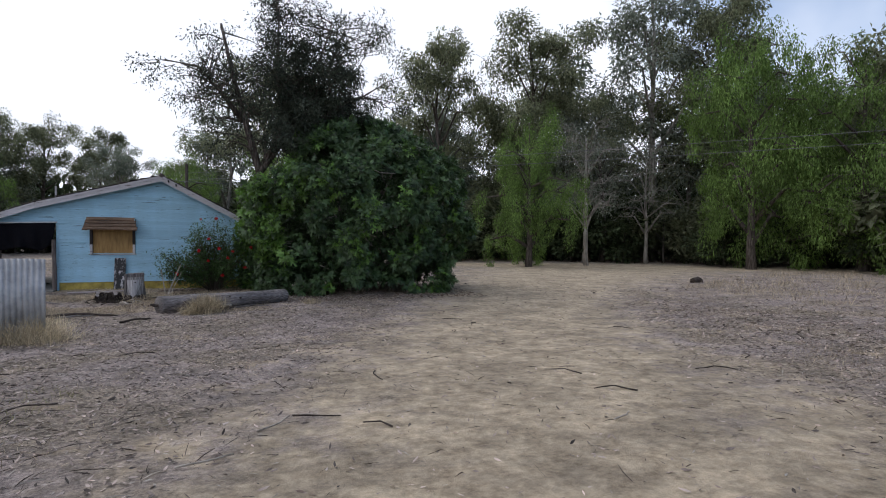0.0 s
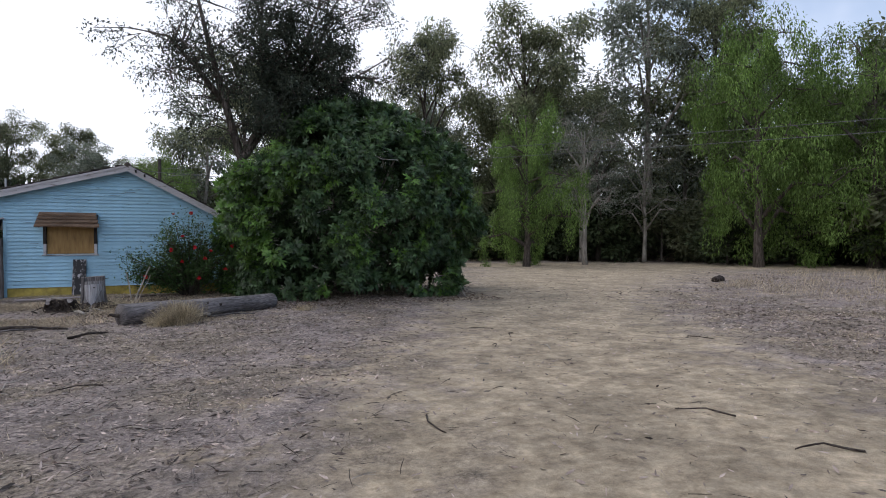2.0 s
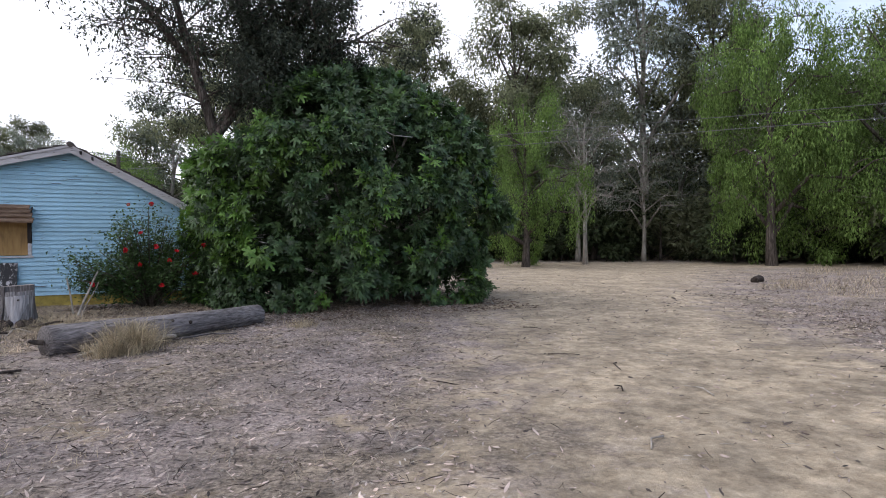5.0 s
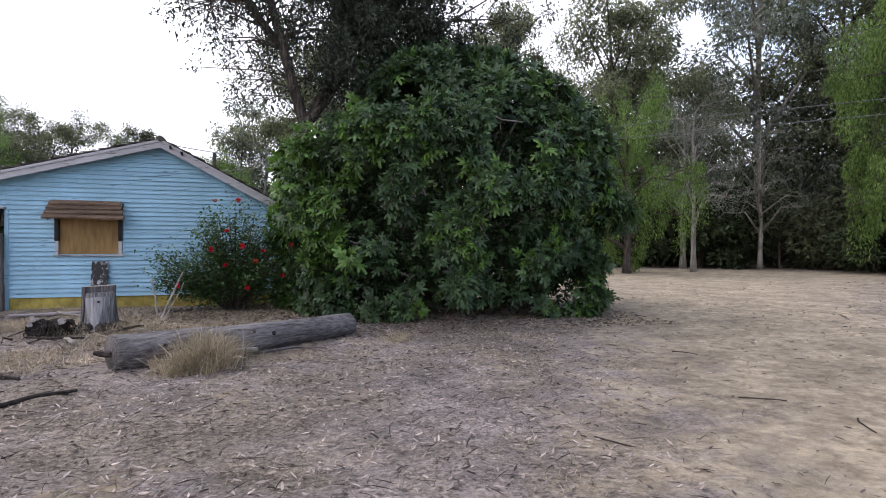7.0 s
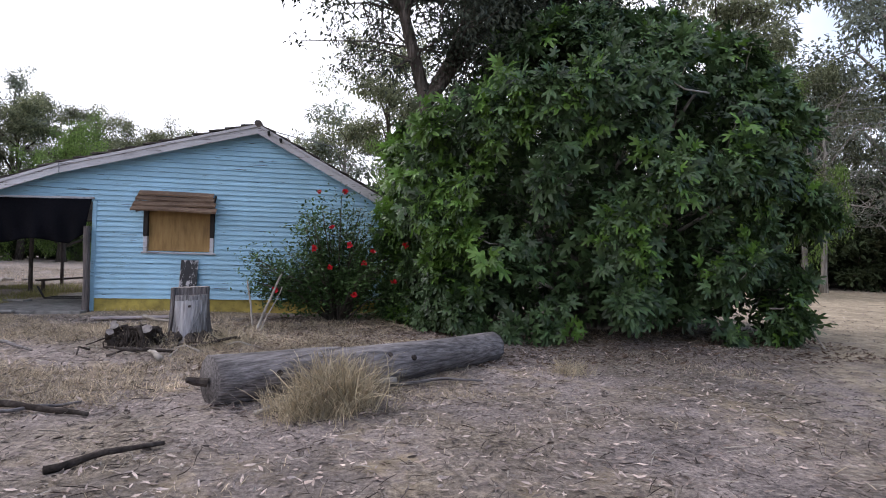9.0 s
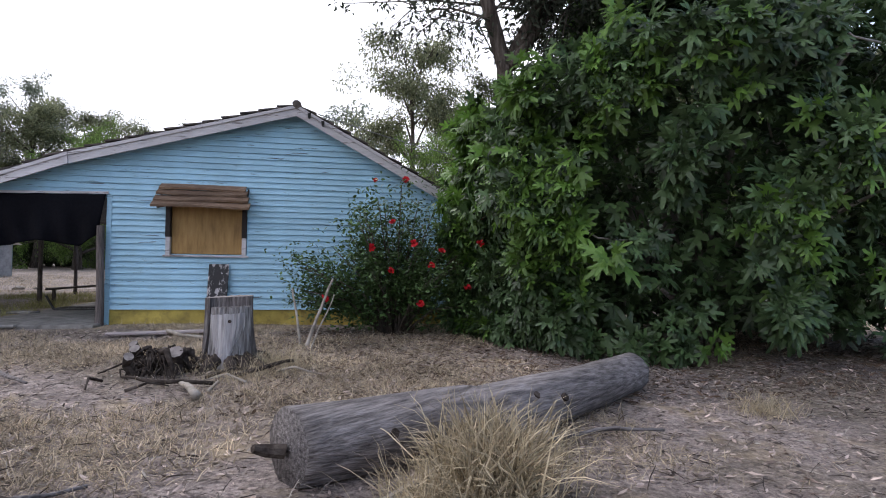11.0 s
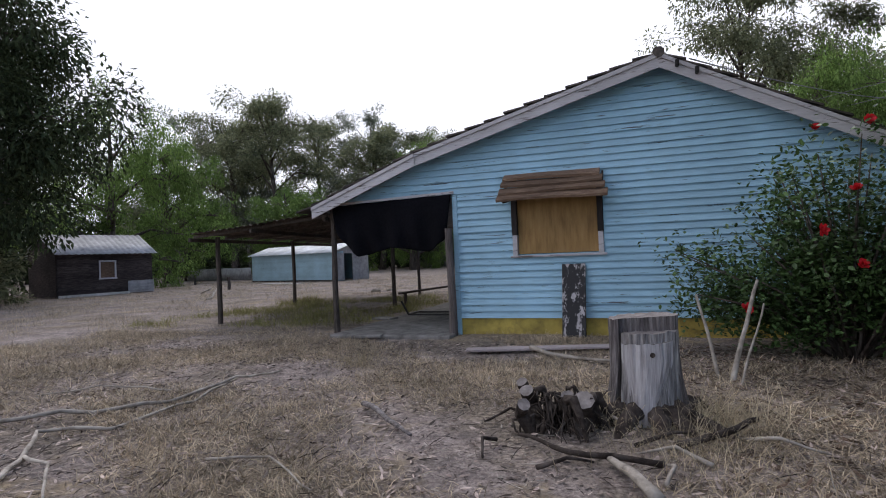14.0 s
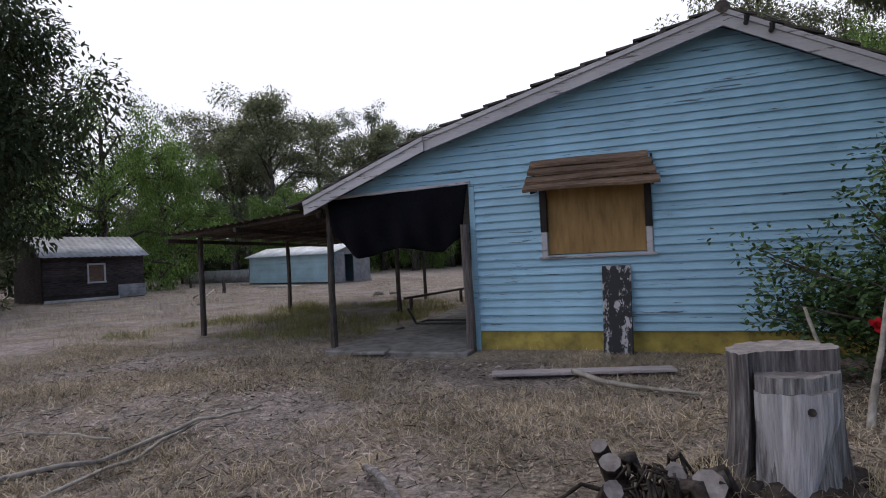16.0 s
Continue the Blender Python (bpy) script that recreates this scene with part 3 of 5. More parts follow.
    for x in (3.92, 4.2):
        v, f = tube([(x, -0.36, roof_z(x) - 0.02), (x, -0.44, roof_z(x) - 0.02), (x, -0.46, roof_z(x) + 0.05)], [0.03, 0.03, 0.035], 8)
        part("insulator", mesh_of("insulator", v, f, [M["black"]]), house)
    v, f = tube([(-1.0, 4.0, 3.0), (-1.0, 4.0, 4.35)], [0.04, 0.04], 8)
    part("vent_pipe", mesh_of("vent_pipe", v, f, [M["galv"]]), house)
    # window
    win = empty("window", label="boarded-up window with raw plywood sheet")
    win.parent = house
    part_bm("plywood_sheet", box_bm(1.19, 2.58, 0.035, 0.05, 1.45, 2.6, 0.002), M["ply"], win, "raw brown plywood sheet")
    for x0, x1 in ((1.10, 1.185), (2.585, 2.67)):
        part_bm("jamb", box_bm(x0, x1, -0.06, 0.05, 1.42, 1.79), M["fascia"], win)
        part_bm("jamb", box_bm(x0 - 0.005, x1 + 0.005, -0.075, 0.05, 1.79, 2.62), M["dark_wood"], win)
    part_bm("window_sill", box_bm(1.06, 2.72, -0.085, 0.06, 1.385, 1.425), M["fascia"], win)
    # slatted awning over the window
    aw = empty("awning", label="weathered brown timber slat awning")
    aw.parent = house
    n = 4
    for i in range(n):
        s0, s1 = i / n, (i + 1.0) / n
        ya, yb = -0.06 - 0.40 * s0, -0.06 - 0.40 * s1
        za, zb = 2.87 - 0.50 * s0, 2.87 - 0.50 * s1
        xa, xb = 1.0 - 0.02 * i, 2.66 + 0.045 * i
        vv = []
        m = 9
        for j in range(m):
            t = j / (m - 1)
            x = xa + (xb - xa) * t
            w = 0.014 * math.sin(t * 5 + i * 2)
            o = 0.024
            vv += [(x, ya - o, za + w * 0.4), (x, yb - o - 0.06, zb + 0.028 + w), (x, yb - o - 0.045, zb - 0.012 + w), (x, ya - o + 0.024, za - 0.02 + w * 0.4)]
        ff = []
        for j in range(m - 1):
            b = j * 4
            for q in range(4):
                ff.append((b + q, b + (q + 1) % 4, b + 4 + (q + 1) % 4, b + 4 + q))
        ff += [(3, 2, 1, 0), (len(vv) - 4, len(vv) - 3, len(vv) - 2, len(vv) - 1)]
        part("slat", mesh_of("slat", vv, ff, [M["slat"]]), aw)
    for x in (1.05, 2.70):
        part_bm("bracket", beam_bm((x, -0.06, 2.80), (x, -0.45, 2.35), 0.03, 0.05), M["dark_wood"], aw)
        part_bm("bracket", beam_bm((x, -0.04, 2.42), (x, -0.43, 2.36), 0.03, 0.04), M["dark_wood"], aw)


build_house()


def rough_post(name, x, y, top, w, mat, label, group="", lean=(0, 0), foot=-0.1):
    pts = [(lean[0] * t + 0.012 * math.sin(5 * t + x), lean[1] * t + 0.012 * math.cos(4 * t + y), foot + (top - foot) * t) for t in np.linspace(0, 1, 7)]
    v, f = tube(pts, [w * (1.05 - 0.08 * t) for t in np.linspace(0, 1, 7)], 8, 0.07, seed=int(abs(x * 97 + y * 31)))
    ob = new(name, mesh_of(name, v, f, [mat]))
    ob.location = (x, y, 0)
    return tagged(ob, label, "post", group)


POSTS = [(-6.72, 1.35, 2.18), (-2.62, 0.05, 2.5), (-8.0, 6.35, 2.2), (-3.68, 5.1, 2.42), (-4.95, 10.1, 2.42), (-1.15, 9.7, 2.8)]
for px, py, pt in POSTS:
    rough_post("verandah_post", px, py, pt, 0.058, M["post"], "dark weathered timber post holding up the lean-to", "verandah posts")
rough_post("corner_post", -0.06, -0.16, 1.98, 0.075, M["grey_post"], "thick grey weathered post standing at the house corner")


def build_leanto():
    """The sheet roof carried by the posts beside the verandah."""
    top = empty("lean_to_roof", label="rusty corrugated sheet lean-to roof on timber battens", category="roof")
    A, B, C, D = Vector((-7.05, 0.75, 2.26)), Vector((-2.75, -0.1, 2.47)), Vector((-5.3, 11.2, 2.5)), Vector((-9.6, 11.6, 2.3))
    nu, nv = 60, 14
    verts, faces = [], []
    for lay in (0.0, -0.012):
        for j in range(nv):
            for i in range(nu):
                u, w = i / (nu - 1), j / (nv - 1)
                p = (A.lerp(B, u)).lerp(D.lerp(C, u), w)
                sag = -0.05 * math.sin(math.pi * u) * (0.5 + 0.5 * math.sin(w * 7))
                verts.append((p.x, p.y, p.z + 0.018 * math.sin(u * 60 * 2.2) + sag + lay))
    for lay in (0, nu * nv):
        for j in range(nv - 1):
            for i in range(nu - 1):
                a = lay + j * nu + i
                faces.append((a, a + 1, a + nu + 1, a + nu))
    part("roof_sheet", mesh_of("roof_sheet", verts, faces, [M["old_roof"]], smooth=True), top)
    for w in np.linspace(0.02, 0.98, 8):
        p, q = A.lerp(D, w), B.lerp(C, w)
        part_bm("batten", beam_bm(p + Vector((0, 0, -0.075)), q + Vector((0, 0, -0.075)), 0.05, 0.07), M["post"], top)
    for a, b in ((A, D), (B, C), (A.lerp(B, 0.5), D.lerp(C, 0.5))):
        part_bm("rafter", beam_bm(a + Vector((0, 0, -0.15)), b + Vector((0, 0, -0.15)), 0.06, 0.09), M["post"], top)


build_leanto()


def build_tarp():
    nu, nv = 44, 22
    verts, faces = [], []
    for j in range(nv):
        for i in range(nu):
            u, w = i / (nu - 1), j / (nv - 1)
            x0 = -2.55 + 2.53 * u
            depth = 0.98 - 0.42 * max(0, 1 - u / 0.2) - 0.2 * max(0, (u - 0.84) / 0.16) + 0.06 * math.sin(u * 9)
            top = 2.56 + 0.06 * u - 0.012 * abs(math.sin(u * 12))
            fold = 0.07 * w * math.sin(u * 34 - w * 2.0) + 0.06 * w * math.sin(u * 15 + w * 3)
            x = x0 + w * 0.22 * (0.5 - u)
            verts.append((x, -0.09 + fold * 0.7 - 0.05 * math.sin(w * 3), top - depth * w))
    for j in range(nv - 1):
        for i in range(nu - 1):
            a = j * nu + i
            faces.append((a, a + 1, a + nu + 1, a + nu))
    cloth = new("shade_cloth", mesh_of("shade_cloth", verts, faces, [M["tarp"]], smooth=True))
    sol = cloth.modifiers.new("thickness", "SOLIDIFY")
    sol.thickness = 0.006
    tagged(cloth, "torn black shade cloth hung across the verandah opening", "cloth")
    rail = new("cloth_rail", bpy.data.meshes.new("cloth_rail"))
    bm = beam_bm((-2.6, -0.06, 2.585), (0.02, -0.06, 2.645), 0.035, 0.05)
    bm.to_mesh(rail.data)
    bm.free()
    rail.data.materials.append(M["fascia"])
    tagged(rail, "whitish timber rail holding the shade cloth", "rail")


build_tarp()

slab = new("verandah_slab", bpy.data.meshes.new("verandah_slab"))
bm = box_bm(-2.45, 0.0, -0.55, 9.5, -0.2, 0.055, 0.02)
bm.to_mesh(slab.data)
bm.free()
slab.data.materials.append(M["concrete"])
tagged(slab, "stained concrete verandah slab with dirt on it", "slab", kind="structure")

for i, (x, y, a) in enumerate(((-1.6, -0.55, 8), (-2.5, 2.0, -12))):
    bm = box_bm(-0.28, 0.28, -0.16, 0.16, 0, 0.05, 0.012)
    ob = new("paving_slab", bpy.data.meshes.new("paving_slab"))
    bm.to_mesh(ob.data)
    bm.free()
    ob.data.materials.append(M["concrete"])
    ob.matrix_world = pose(x, y, 0.045 if i else 0.02, 0, 0, a)
    tagged(ob, "loose grey concrete paving slab on the ground", "slab")


def build_verandah_junk():
    frame_thing = empty("metal_frame", -1.25, 2.6, 0.06, "black steel bed-like frame lying on the slab", "frame")
    for p, q in (((-0.9, 0, 0.03), (0.2, 0, 0.03)), ((-0.9, 0.6, 0.03), (0.2, 0.6, 0.03)), ((-0.9, 0, 0.03), (-0.9, 0.6, 0.03)), ((0.2, 0, 0.03), (0.2, 0.6, 0.03)), ((-0.9, 0, 0.03), (-1.1, 0.05, 0.35))):
        part_bm("bar", beam_bm(p, q, 0.04, 0.04), M["black"], frame_thing)
    v, f = [], []
    rings = [(0.30, 0.0), (0.36, 0.06), (0.40, 0.26), (0.38, 0.28), (0.34, 0.08), (0.05, 0.06)]
    for r, z in rings:
        for k in range(18):
            a = 2 * math.pi * k / 18
            v.append((r * math.cos(a), r * math.sin(a), z))
    for i in range(len(rings) - 1):
        for k in range(18):
            f.append((i * 18 + k, i * 18 + (k + 1) % 18, (i + 1) * 18 + (k + 1) % 18, (i + 1) * 18 + k))
    f.append(tuple(range(17, -1, -1)))
    tub = new("tub", mesh_of("tub", v, f, [M["black"]], smooth=True))
    tub.location = (-0.45, 3.2, 0.055)
    tagged(tub, "black plastic tub on the verandah slab", "tub")
    panel = new("leaning_board", bpy.data.meshes.new("leaning_board"))
    bm = box_bm(-0.5, 0.5, -0.012, 0.012, 0, 1.0, 0.004)
    bm.to_mesh(panel.data)
    bm.free()
    panel.data.materials.append(M["post"])
    panel.matrix_world = pose(-0.2, 4.6, 0.055, 0, 14, 80)
    tagged(panel, "dark board leaning against the house under the verandah", "board")
    rail = new("low_bench", bpy.data.meshes.new("low_bench"))
    bm = beam_bm((-3.6, 5.3, 0.42), (-3.1, 9.0, 0.42), 0.1, 0.06)
    for p in ((-3.55, 5.6), (-3.15, 8.7)):
        b2 = beam_bm((p[0], p[1], -0.05), (p[0], p[1], 0.4), 0.08, 0.08)
        tmp = bpy.data.meshes.new("leg_tmp")
        b2.to_mesh(tmp)
        bm.from_mesh(tmp)
        b2.free()
        bpy.data.meshes.remove(tmp)
    bm.to_mesh(rail.data)
    bm.free()
    rail.data.materials.append(M["post"])
    tagged(rail, "low dark timber rail beside the verandah", "rail")


build_verandah_junk()

# ---------------------------------------------------------------- loose things by the wall


def simple(name, bm, mat, m, label, category, group=""):
    ob = new(name, bpy.data.meshes.new(name))
    bm.to_mesh(ob.data)
    bm.free()
    ob.data.materials.append(mat)
    ob.matrix_world = m
    return tagged(ob, label, category, group)


simple("enamel_panel", box_bm(-0.2, 0.2, -0.012, 0.012, 0, 1.27, 0.006), M["sign"], pose(2.14, -0.28, 0.0, -10.5, 0, -3),
       "rusty white enamel panel leaning against the wall", "panel")
bm = beam_bm((0.76, -1.95, 0.06), (2.82, -1.40, 0.06), 0.22, 0.035)
simple("plank", bm, M["plank"], Matrix(), "pinkish grey plank lying on the ground", "plank")


def branch(name, points, r0, r1, mat, label, seed=0, category="branch", sides=8):
    n = len(points)
    pts = []
    for i in range(n - 1):
        a, b = Vector(points[i]), Vector(points[i + 1])
        for k in range(4):
            p = a.lerp(b, k / 4)
            s = (b - a).length * 0.06
            pts.append(p + Vector([s * noise.noise((p.x * 3 + seed, p.y * 3, q * 7.0)) for q in range(3)]))
    pts.append(Vector(points[-1]))
    v, f = tube(pts, [r0 + (r1 - r0) * i / (len(pts) - 1) for i in range(len(pts))], sides, 0.12, seed=seed)
    return tagged(new(name, mesh_of(name, v, f, [mat], smooth=True)), label, category)


branch("fallen_branch", [(1.72, -1.85, 0.09), (2.05, -2.15, 0.05), (2.5, -2.3, 0.04), (3.0, -2.55, 0.05)], 0.035, 0.014, M["stick"], "thin bleached branch lying by the plank", 3)
branch("fallen_branch", [(-1.25, -3.7, 0.06), (-1.3, -4.5, 0.12), (-1.41, -5.39, 0.07), (-2.13, -6.02, 0.07), (-3.2, -6.9, 0.05)], 0.012, 0.027, M["stick"], "long bleached fallen branch on dry grass", 5)
branch("fallen_branch", [(-1.35, -4.4, 0.1), (-1.2, -5.5, 0.07), (-1.2, -6.25, 0.06), (-1.75, -6.5, 0.1), (-1.2, -7.0, 0.06), (-0.9, -7.4, 0.05)], 0.012, 0.022, M["stick"], "crooked bleached fallen branch on dry grass", 9)
branch("fallen_branch", [(-1.2, -7.0, 0.06), (-0.7, -7.15, 0.1), (-0.25, -7.5, 0.04)], 0.016, 0.008, M["stick"], "forked end of a bleached branch on dry grass", 10)
branch("fallen_branch", [(-1.9, -4.9, 0.06), (-2.6, -5.0, 0.1), (-3.4, -5.4, 0.05)], 0.012, 0.006, M["stick"], "thin side branch on dry grass", 12)
branch("leaning_stick", [(4.04, -3.05, -0.02), (3.97, -2.9, 0.45), (3.87, -2.75, 0.9)], 0.022, 0.014, M["stick"], "bleached stick standing in front of the red-flowered shrub", 14)
branch("leaning_stick", [(4.14, -3.3, -0.02), (4.30, -3.05, 0.45), (4.52, -2.7, 1.05)], 0.032, 0.018, M["stick"], "bleached pole leaning into the red-flowered shrub", 15)
branch("leaning_stick", [(4.2, -3.36, -0.02), (4.38, -3.1, 0.4), (4.55, -2.85, 0.8)], 0.015, 0.01, M["stick"], "thin bleached stick leaning into the red-flowered shrub", 16)
branch("fallen_branch", [(4.9, -9.2, 0.03), (5.3, -8.9, 0.1), (5.9, -8.55, 0.14), (6.25, -8.3, 0.1)], 0.02, 0.035, M["stick"], "pale dead branch beside the log", 18)

branch("fallen_branch", [(1.9, -8.9, 0.04), (2.5, -8.75, 0.08), (3.1, -8.95, 0.05), (3.5, -9.1, 0.03)], 0.04, 0.02, M["root"], "dark dead branch lying on leaf litter", 41)
branch("fallen_branch", [(2.1, -9.2, 0.03), (2.7, -9.05, 0.06), (3.3, -8.7, 0.04)], 0.025, 0.012, M["log"], "grey dead branch lying on leaf litter", 42)
branch("fallen_branch", [(3.75, -10.4, 0.03), (4.05, -10.2, 0.05), (4.35, -9.95, 0.03)], 0.03, 0.018, M["root"], "short dark branch lying on leaf litter", 43)
branch("fallen_branch", [(6.2, -8.2, 0.03), (6.7, -8.1, 0.06), (7.3, -8.05, 0.03)], 0.022, 0.012, M["log"], "thin grey branch lying below the fig", 44)
branch("fallen_branch", [(0.2, -6.6, 0.03), (0.7, -6.5, 0.06), (1.3, -6.9, 0.03)], 0.011, 0.006, M["stick"], "thin bleached branch in dry grass", 45)


def build_log():
    """A long grey trunk lying on the ground, its sawn end towards the track."""
    a, b = Vector((0, 0, 0.225)), Vector((4.2, 0, 0.17))
    n, sides = 60, 44
    d = (b - a).normalized()
    s = d.cross(Vector((0, 0, 1))).normalized()
    u = s.cross(d)
    verts, faces = [], []
    for i in range(n):
        t = i / (n - 1)
        c = a.lerp(b, t) + Vector((0, -0.30 * math.sin(math.pi * min(1, t / 0.62 * 0.5 if t < 0.31 else 0.5 + (t - 0.31) / 0.69 * 0.5)), 0.02 * math.sin(t * 3)))
        R = 0.24 - 0.035 * t
        for k in range(sides):
            ang = 2 * math.pi * k / sides
            rr = R * (1 + 0.10 * noise.noise((math.cos(ang) * 2.2, math.sin(ang) * 2.2, t * 3.5)) + 0.05 * noise.noise((math.cos(ang) * 7, math.sin(ang) * 7, t * 1.6)) - 0.07 * max(0.0, noise.noise((math.cos(ang) * 11, math.sin(ang) * 11, t * 2.2)) - 0.1))
            verts.append(c + (s * math.cos(ang) + u * math.sin(ang)) * rr)
    for i in range(n - 1):
        for k in range(sides):
            p, q = i * sides + k, i * sides + (k + 1) % sides
            faces.append((p, q, q + sides, p + sides))
    index = [0] * len(faces)
    faces += [tuple(range(sides - 1, -1, -1)), tuple(range((n - 1) * sides, n * sides))]
    log = empty("log", 4.42, -8.75, 0, "long silver-grey fallen log lying on the ground", "log")
    log.rotation_euler = (0, 0, radians(34))
    part("trunk", mesh_of("log_trunk", verts, faces, [M["log"]], smooth=True), log)
    for t, ang, r in ((0.13, 1.9, 0.03), (0.44, 2.3, 0.028), (0.52, 2.0, 0.03), (0.45, 2.9, 0.03)):
        c = a.lerp(b, t) + Vector((0, -0.28 if 0.2 < t < 0.7 else -0.12, 0))
        o = s * math.cos(ang - 1.6) + u * math.sin(ang - 1.6)
        p = c + o * 0.21
        v, f = tube([p, p + o * 0.028], [r * 1.2, r], 9, 0.1)
        part("knot", mesh_of("knot", v, f, [M["root"]]), log)
    v, f = tube([a + Vector((-0.02, 0, -0.02)), a + Vector((-0.12, 0.05, 0.0)), a + Vector((-0.2, 0.05, 0.03))], [0.045, 0.035, 0.025], 7, 0.15)
    part("branch_stub", mesh_of("branch_stub", v, f, [M["root"]]), log)


build_log()


def build_stump():
    stump = empty("stump", 3.29, -4.78, 0, "tall silver-grey sawn tree stump with stepped cut top", "stump")

    def block(name, arc, top, seed, mat, flare=0.3, slope=0.0, narrow=None, label=""):
        """A split piece of the trunk: an outline swept up, grooved along the grain, flared at the foot, sawn on top."""
        n = 22
        verts, faces = [], []
        m = len(arc)
        for i in range(n):
            t = i / (n - 1)
            for x, y in arc:
                a = math.atan2(y, x)
                groove = 0.05 * noise.noise((math.cos(a) * 3, math.sin(a) * 3, t * 1.2 + seed)) - 0.11 * max(0.0, noise.noise((math.cos(a) * 13, math.sin(a) * 13, t * 0.9 + seed * 3)) - 0.05)
                k = 1 + flare * (1 - t) ** 3 * (1 + 0.6 * math.sin(a * 5 + 0.6)) + groove
                px, py = x * k, y * k
                if narrow:
                    px = narrow[0] + (px - narrow[0]) * (narrow[1] + (1 - narrow[1]) * min(1.0, t * 1.25) ** 0.8)
                verts.append((px, py, -0.08 + t * (top + 0.08 + slope * x) + (0.012 * noise.noise((x * 18, y * 18, seed)) if i == n - 1 else 0)))
        for i in range(n - 1):
            for q in range(m):
                p, r = i * m + q, i * m + (q + 1) % m
                faces.append((p, r, r + m, p + m))
        part(name, mesh_of(name, verts, faces, [mat]), stump, label)
        ring = verts[-m:]
        c = (sum(v[0] for v in ring) / m, sum(v[1] for v in ring) / m, sum(v[2] for v in ring) / m - 0.012)
        part("cut_top", mesh_of("cut_top", ring + [c], [(q, (q + 1) % m, m) for q in range(m)], [M["cut"]]), stump, "pale sawn top")

    R = 0.285
    back = [(R * math.cos(a), R * math.sin(a)) for a in np.linspace(-0.12, math.pi + 0.75, 56)]
    back += [(x, -0.10) for x in np.linspace(-0.16, 0.26, 12)]
    block("trunk", back, 0.88, 1, M["stump_dark"], 0.34, 0.05)
    ledge = [(R * math.cos(a), R * math.sin(a)) for a in np.linspace(-2.25, -0.14, 34)] + [(x, -0.09) for x in np.linspace(0.25, -0.15, 10)]
    block("split_piece", ledge, 0.765, 4, M["stump"], 0.15, 0.03)
    face = [(0.225 * math.cos(a) + 0.03, 0.20 * math.sin(a) - 0.125) for a in np.linspace(-2.75, -0.4, 26)] + [(x, -0.15) for x in np.linspace(0.22, -0.15, 8)]
    block("split_piece", face, 0.685, 8, M["slab"], 0.03, 0.06, (-0.08, 0.3), "smooth pale split slab on the stump")
    v, f = tube([(0.07, -0.29, 0.60), (0.07, -0.335, 0.60)], [0.025, 0.02], 8)
    part("knot", mesh_of("knot", v, f, [M["root"]]), stump)
    for i, (a, ln) in enumerate(((-2.4, 0.8), (-0.6, 0.9), (-1.3, 0.6), (0.4, 0.6), (2.8, 0.6), (1.6, 0.5), (-1.9, 0.7), (-0.95, 0.75))):
        c, s_ = math.cos(a), math.sin(a)
        v, f = tube([(0.2 * c, 0.2 * s_, 0.13), (0.45 * c, 0.45 * s_, 0.08), (ln * c, ln * s_, -0.03)], [0.10, 0.07, 0.03], 8, 0.2, seed=i)
        part("root", mesh_of("root", v, f, [M["root"]], smooth=True), stump)


build_stump()


def build_root_clump():
    """A knot of old roots and cut shoots beside the stump."""
    cl = empty("root_clump", 2.62, -5.28, 0, "clump of old roots with sawn-off shoots", "stump")
    rs = np.random.default_rng(4)
    for i, (x, y, h, r) in enumerate(((-0.30, -0.10, 0.30, 0.055), (-0.26, 0.16, 0.36, 0.06), (-0.32, 0.32, 0.40, 0.05), (0.02, 0.1, 0.34, 0.05), (0.22, 0.0, 0.34, 0.085), (0.1, 0.25, 0.3, 0.05))):
        tip = (x + 0.05 * math.cos(i * 2), y - 0.10, h * 0.85)
        v, f = tube([(x * 0.6, y * 0.6, -0.05), (x, y, h * 0.5), tip], [r * 1.3, r * 1.05, r], 9, 0.1, cap=False, seed=i)
        shoot = part("shoot", mesh_of("shoot", v, f, [M["root"]]), cl)
        v2 = v[-9:] + [Vector(tip)]
        part("cut_end", mesh_of("cut_end", v2, [(k, (k + 1) % 9, 9) for k in range(9)], [M["cut"]]), shoot)
    for i in range(90):
        a, l2, z = rs.uniform(0, 6.28), rs.uniform(0.08, 0.26), rs.uniform(0.06, 0.3)
        x0, y0 = rs.normal() * 0.14, rs.normal() * 0.12
        thick = 0.045 if i % 9 == 0 else rs.uniform(0.006, 0.014)
        w = rs.normal() * 0.5
        v, f = tube([(x0, y0, z), (x0 + l2 * 0.35 * math.cos(a + w), y0 + l2 * 0.35 * math.sin(a + w), z * 1.1), (x0 + l2 * 0.75 * math.cos(a), y0 + l2 * 0.7 * math.sin(a), z * 0.5),
                     (x0 + l2 * math.cos(a - w), y0 + l2 * math.sin(a - w), -0.03)], [thick, thick * 0.9, thick * 0.7, thick * 0.3], 5, 0.25, seed=i)
        part("root", mesh_of("root", v, f, [M["root"]], smooth=True), cl)


